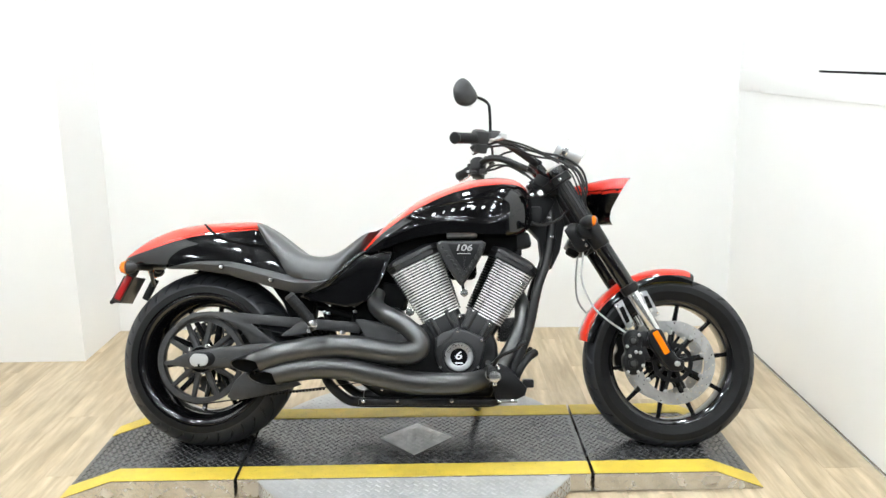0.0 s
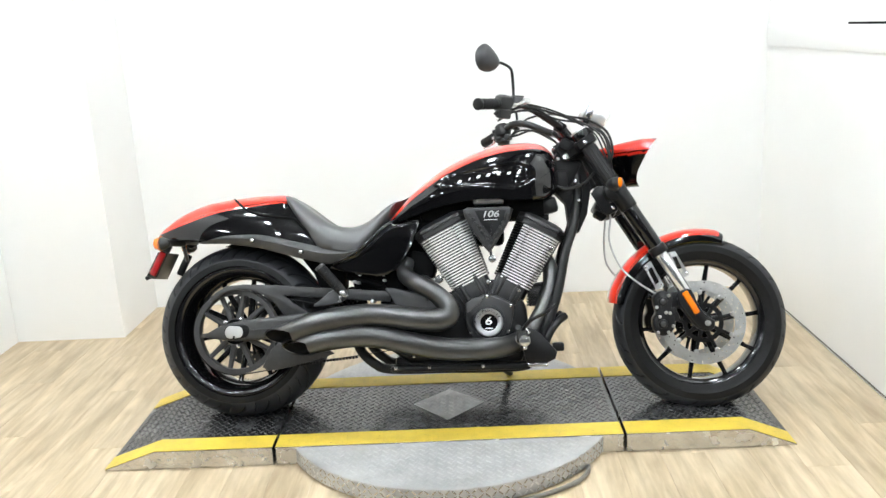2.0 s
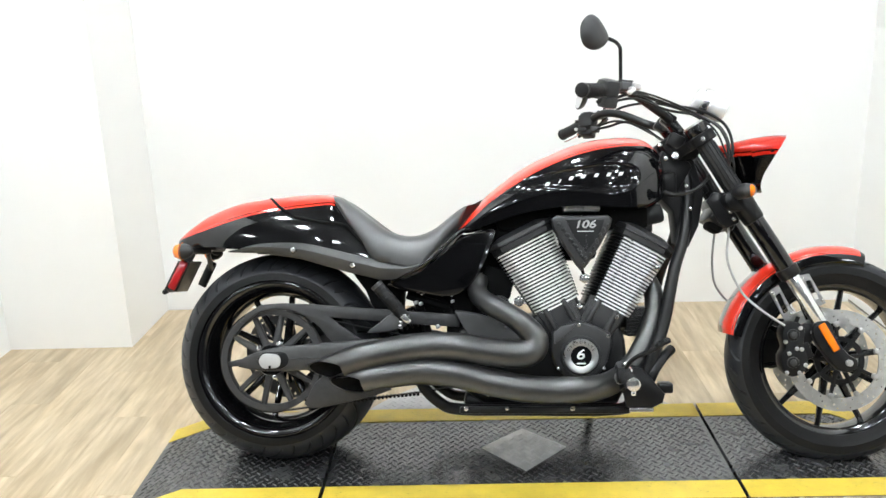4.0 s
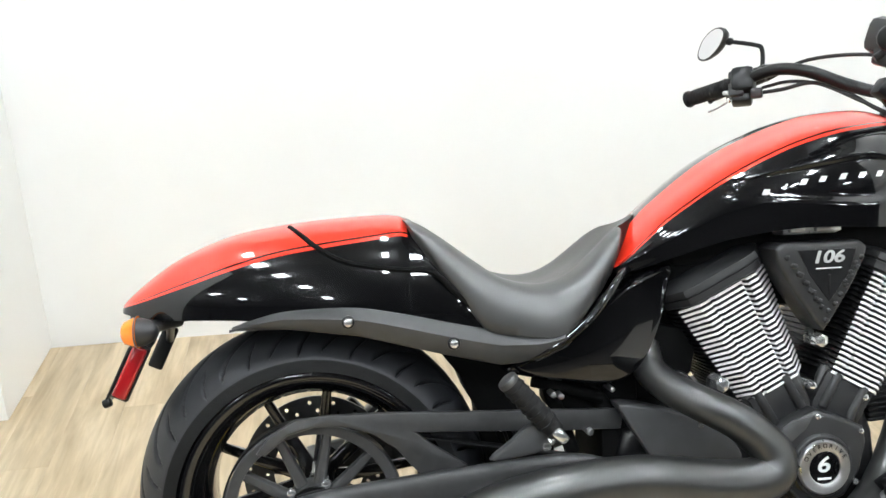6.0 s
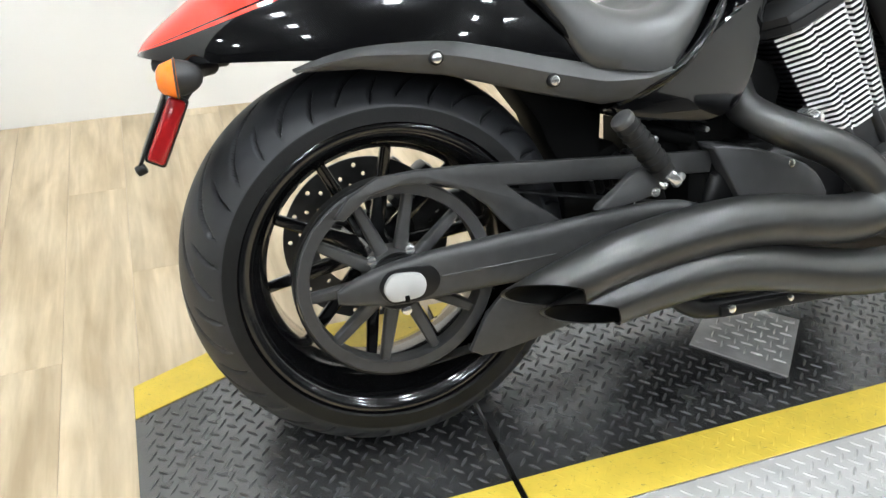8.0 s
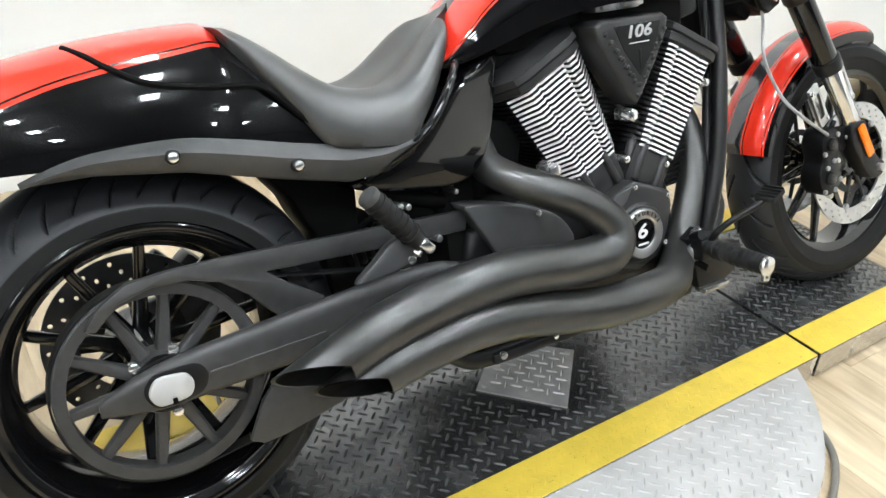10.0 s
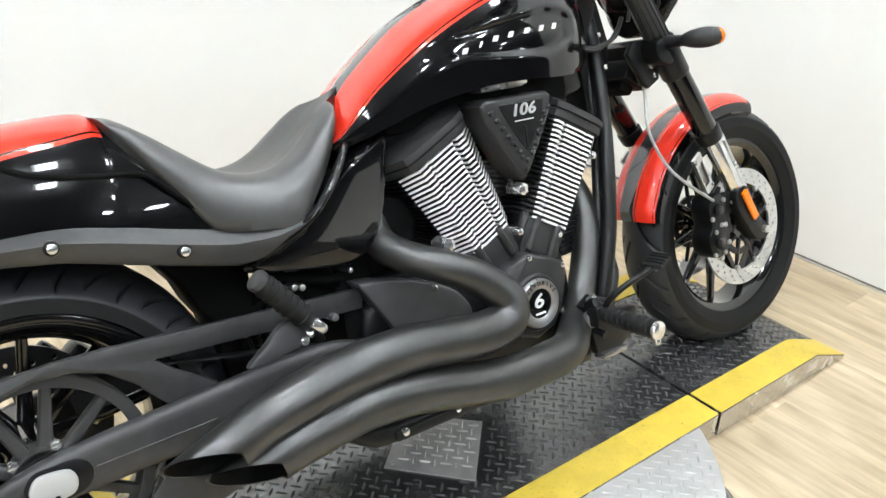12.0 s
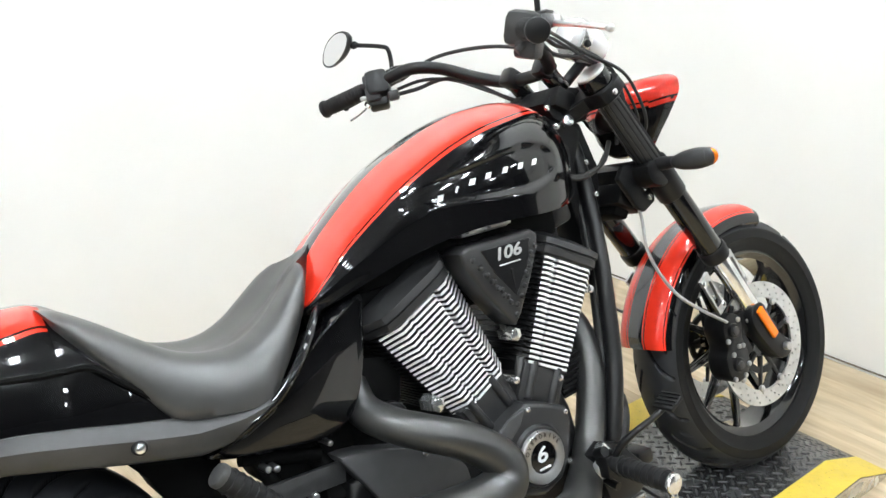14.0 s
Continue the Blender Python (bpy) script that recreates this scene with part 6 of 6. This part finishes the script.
# speedometer in its chrome cup
meter = P("speedometer", rod((0.546, -0.045, 1.0430), (0.493, -0.045, 1.0710), 0.036, 0.043, 36, 0.010), CUP, None, "chrome speedometer cup with a clear face")
P("meter_rim", rod((0.497, -0.045, 1.0690), (0.474, -0.045, 1.0810), 0.045, None, 36, 0.004), CHROME, meter)
P("meter_face", rod((0.475, -0.045, 1.0805), (0.456, -0.045, 1.0905), 0.041, 0.036, 32, 0.007), mat("clear_meter_glass", (0.62, 0.62, 0.62), rough=0.08, metal=0.2, coat=1.0), meter, "clear pale meter glass")
P("meter_knob", rod((0.476, -0.083, 1.0580), (0.476, -0.092, 1.0580), 0.008, None, 16, 0.002), SATIN, meter)
P("meter_bracket", rod((0.518, -0.045, 1.0430), (0.455, -0.01, 0.985), 0.012, None, 12), SATIN, meter)

# handlebar
half_bar = [(0.385, 0.0, 1.018), (0.372, 0.07, 1.022), (0.33, 0.115, 1.045), (0.262, 0.155, 1.082), (0.21, 0.195, 1.094), (0.172, 0.25, 1.082), (0.128, 0.32, 1.066), (0.085, 0.388, 1.053)]
bar_pts = [(x, -y, z) for x, y, z in reversed(half_bar[1:])] + half_bar
P("handlebar", tube(bar_pts, 0.0135, 16, 7), SATIN, None, "satin black handlebar")
for s in (-1, 1):
    P("bar_riser", rod((0.412, s * 0.055, 0.975), (0.376, s * 0.055, 1.022), 0.019, None, 18, 0.004), BLACK, None, "black handlebar riser")
    P("riser_clamp", box(0.374, s * 0.055, 1.024, 0.042, 0.036, 0.04, 0.008, (0, 35, 0)), SATIN)
    a, b = Vector((0.148, s * 0.288, 1.0735)), Vector((0.082, -0.394, 1.0525)) if s < 0 else Vector((0.088, 0.384, 1.0560))
    d = (b - a).normalized()
    g = P("grip", rod(a, b, 0.0175, 0.0175, 20, 0.004), GRIP, None, "black rubber grip")
    for k in range(10):
        c = a + (b - a) * (0.1 + 0.08 * k)
        P("grip_ring", rod(c - d * 0.0016, c + d * 0.0016, 0.0187, None, 18, 0.0006), GRIP, g)
    P("grip_end", rod(b - d * 0.006, b + d * 0.006, 0.0205, None, 20, 0.004), SATIN, g)
    P("switch_housing", join(box(0.166, s * 0.262, 1.078, 0.058, 0.056, 0.062, 0.016, (0, 20, s * 60)), box(0.165, s * 0.268, 1.043, 0.042, 0.046, 0.034, 0.008, (0, 20, s * 60)), rod((0.15, s * 0.278, 1.05), (0.135, s * 0.272, 1.04), 0.007)), PLASTIC if s < 0 else SATIN, None, "black switch housing")
    P("lever_perch", join(box(0.205, s * 0.228, 1.095, 0.035, 0.035, 0.03, 0.008), rod((0.215, s * 0.235, 1.09), (0.225, s * 0.265, 1.085), 0.009)), SATIN)
    lv = P("hand_lever", tube([(0.222, s * 0.245, 1.088), (0.232, s * 0.285, 1.075), (0.222, s * 0.355, 1.056), (0.204, s * 0.42, 1.038)], [0.008, 0.0075, 0.0065, 0.006], 12, 5, flat=(0.7, 1.2)) if s < 0 else tube([(0.225, 0.25, 1.085), (0.21, 0.30, 1.075), (0.175, 0.355, 1.062), (0.15, 0.395, 1.052)], [0.008, 0.0065, 0.006, 0.006], 12, 5, flat=(0.7, 1.2)), ALU if s < 0 else SATIN, None, "bright hand lever" if s < 0 else "black hand lever")
    P("lever_ball", ball(*((0.203, -0.425, 1.0365) if s < 0 else (0.148, 0.398, 1.051)), 0.007, 0.007, 0.007, None, 16), ALU if s < 0 else SATIN, lv)
    st = P("mirror_stem", tube([(0.215, 0.275, 1.09), (0.224, 0.279, 1.125), (0.221, 0.277, 1.156), (0.212, 0.292, 1.166), (0.197, 0.32, 1.176), (0.178, 0.356, 1.187)] if s > 0 else [(0.203, s * 0.265, 1.10), (0.202, s * 0.274, 1.14), (0.200, s * 0.29, 1.172), (0.196, s * 0.31, 1.186), (0.180, s * 0.345, 1.192), (0.160, s * 0.365, 1.196)], 0.0052, 10, 6), SATIN, None, "thin black mirror stem")
    outline = round2([(-0.054, 0.017), (-0.040, 0.030), (-0.014, 0.033), (0.015, 0.026), (0.042, 0.010), (0.060, -0.016), (0.054, -0.032), (0.027, -0.037), (-0.012, -0.026), (-0.044, -0.004)], 4)
    if s < 0:
        outline = round2([(0.050, -0.005), (0.042, 0.028), (0.010, 0.052), (-0.024, 0.031), (-0.050, -0.003), (-0.036, -0.028), (0.0, -0.043), (0.036, -0.036)], 4)
    c, rim_in = (0.18, 0.90) if s > 0 else (0.75, 0.83)
    d = math.sqrt(1 - c * c)
    u, w = Vector((-c, s * d, 0.0)), Vector((d, s * c, 0.0))
    mm = Matrix(((u.x, w.x, 0, 0.162 if s > 0 else 0.121), (u.y, w.y, 0, s * 0.392), (0, 0, 1, 1.190 if s > 0 else 1.204), (0, 0, 0, 1)))
    bm = bmesh.new()
    rings = [[mm @ Vector((x * k, y, z * k)) for x, z in outline] for y, k in ((0.016, 0.2), (0.014, 0.5), (0.009, 0.82), (0.0, 0.96), (-0.007, 1.0), (-0.011, 0.98))]
    bm.free()
    mirror = P("mirror_housing", loft(rings), PLASTIC, None, "black teardrop mirror")
    P("mirror_glass", loft([[mm @ Vector((x * k, y, z * k)) for x, z in outline] for y, k in ((-0.0095, rim_in), (-0.0114, rim_in))]), LENS, mirror, "mirror glass")
    if s > 0:
        P("mirror_joint", ball(0.180, 0.352, 1.186, 0.010, 0.013, 0.009, None, 18), SATIN, st)
block = P("switch_block", join(box(0.150, 0.262, 1.072, 0.030, 0.034, 0.060, 0.006, (0, 12, 60)), box(0.185, 0.235, 1.048, 0.030, 0.026, 0.022, 0.005, (0, 0, 60)), box(0.196, 0.238, 1.098, 0.028, 0.030, 0.016, 0.005, (0, 0, 60))), PLASTIC, None, "black block with the clutch-side switches")
P("switch_button", box(0.128, 0.262, 1.080, 0.012, 0.014, 0.012, 0.003, (0, 0, 60)), GRIP, block)
P("signal_button", box(0.126, 0.264, 1.054, 0.010, 0.016, 0.010, 0.003, (0, 0, 60)), WHITE, block, "small pale signal button")
P("horn_button", rod((0.132, 0.256, 1.036), (0.124, 0.254, 1.036), 0.006, None, 14, 0.002), CHROME, block)
P("switch_stalk", tube([(0.128, 0.266, 1.032), (0.104, 0.266, 1.020), (0.082, 0.266, 1.012)], 0.0022, 8, 4), CHROME, block, "thin bright switch stalk")
P("brake_reservoir", join(box(0.214, -0.262, 1.086, 0.034, 0.042, 0.026, 0.008, (0, 0, -60)), box(0.214, -0.262, 1.100, 0.032, 0.040, 0.005, 0.002, (0, 0, -60))), ENGINE, None, "grey front brake reservoir")
P("reservoir_clamp", box(0.235, -0.25, 1.085, 0.05, 0.03, 0.018, 0.005, (0, 0, -50)), ALU, None, "bright clamp")

# cables and hoses
for name, pts, r, m in (
        ("clutch_cable", [(0.21, 0.23, 1.078), (0.27, 0.16, 1.108), (0.36, 0.06, 1.098), (0.45, -0.02, 1.05), (0.53, -0.05, 1.0), (0.555, -0.06, 0.92), (0.53, -0.06, 0.84)], 0.0042, CABLE),
        ("throttle_cable", [(0.19, -0.24, 1.06), (0.26, -0.19, 1.08), (0.36, -0.12, 1.06), (0.47, -0.08, 1.045), (0.54, -0.075, 1.0), (0.56, -0.075, 0.93), (0.545, -0.07, 0.87)], 0.0045, CABLE),
        ("throttle_return_cable", [(0.185, -0.24, 1.05), (0.26, -0.185, 1.066), (0.36, -0.11, 1.045), (0.455, -0.085, 1.03), (0.525, -0.08, 0.99), (0.545, -0.08, 0.92), (0.53, -0.075, 0.86)], 0.004, CABLE),
        ("brake_hose", [(0.225, -0.235, 1.085), (0.32, -0.165, 1.075), (0.43, -0.125, 1.035), (0.50, -0.145, 0.985), (0.53, -0.15, 0.92), (0.545, -0.14, 0.87), (0.55, -0.10, 0.82)], 0.0034, CABLE),
        ("switch_wire", [(0.215, -0.235, 1.075), (0.32, -0.16, 1.068), (0.43, -0.12, 1.028), (0.49, -0.135, 0.982), (0.518, -0.14, 0.92), (0.533, -0.13, 0.87), (0.54, -0.09, 0.82)], 0.003, CABLE),
        ("switch_wire", [(0.185, 0.235, 1.048), (0.225, 0.198, 1.050), (0.275, 0.160, 1.058), (0.325, 0.128, 1.036), (0.375, 0.075, 0.985), (0.42, 0.03, 0.955)], 0.0045, CABLE),
        ("clutch_hose", [(0.200, 0.238, 1.060), (0.240, 0.190, 1.066), (0.290, 0.150, 1.052), (0.345, 0.105, 1.012), (0.40, 0.05, 0.965)], 0.0038, CABLE),
        ("front_brake_hose", [(0.546, -0.045, 0.795), (0.537, -0.06, 0.745), (0.541, -0.08, 0.683), (0.533, -0.09, 0.595), (0.562, -0.11, 0.507), (0.608, -0.13, 0.453), (0.68, -0.14, 0.400)], 0.0037, BRAID),
        ("front_brake_hose", [(0.548, 0.05, 0.775), (0.546, 0.09, 0.71), (0.541, 0.10, 0.66), (0.535, 0.10, 0.587), (0.546, 0.105, 0.511), (0.60, 0.125, 0.45), (0.67, 0.14, 0.40)], 0.0035, BRAID),
        ("loom", [(0.34, -0.06, 0.81), (0.39, -0.085, 0.795), (0.45, -0.09, 0.81), (0.49, -0.08, 0.85)], 0.005, CABLE)):
    P(name, tube(pts, r, 10, 7), m, None, "thin hose" if m is BRAID else "thin black cable")
for x, z, r in ((0.345, 0.945, 0.006), (0.36, 0.905, 0.007), (0.42, 0.82, 0.006), (0.43, 0.75, 0.006)):
    bolt_mesh("frame_bolt", x, -0.075, z, r, bike, CHROME)
P("ignition_switch", rod((0.392, -0.06, 0.908), (0.388, -0.085, 0.912), 0.012, None, 20, 0.003), CHROME, None, "bright ignition switch")


# ---- floor planks ----
PW, PL, Y0, Y1 = 0.148, 1.22, -3.6, 1.5
whole = None
for i in range(27):
    x = -2.31 + PW * (i + 0.5)
    if x > 1.6:
        continue
    y = Y0 - (i * 0.37) % 1.0 * 1.1
    while y < Y1:
        a, b = max(y, Y0), min(y + PL, Y1)
        y += PL
        if b - a < 0.03:
            continue
        if b - a < PL - 0.001:
            cut = part("plank", box(0, 0, -0.003, PW - 0.0005, b - a - 0.0005, 0.006, 0.0004, segs=1), OAK, floor)
            cut.location = (x, (a + b) / 2, FLOOR_Z)
        elif whole is None:
            whole = part("plank", box(0, 0, -0.003, PW - 0.0005, PL - 0.0005, 0.006, 0.0004, segs=1), OAK, floor)
            whole.location = (x, (a + b) / 2, FLOOR_Z)
        else:
            share("plank", whole, floor, pose(x, (a + b) / 2, FLOOR_Z))
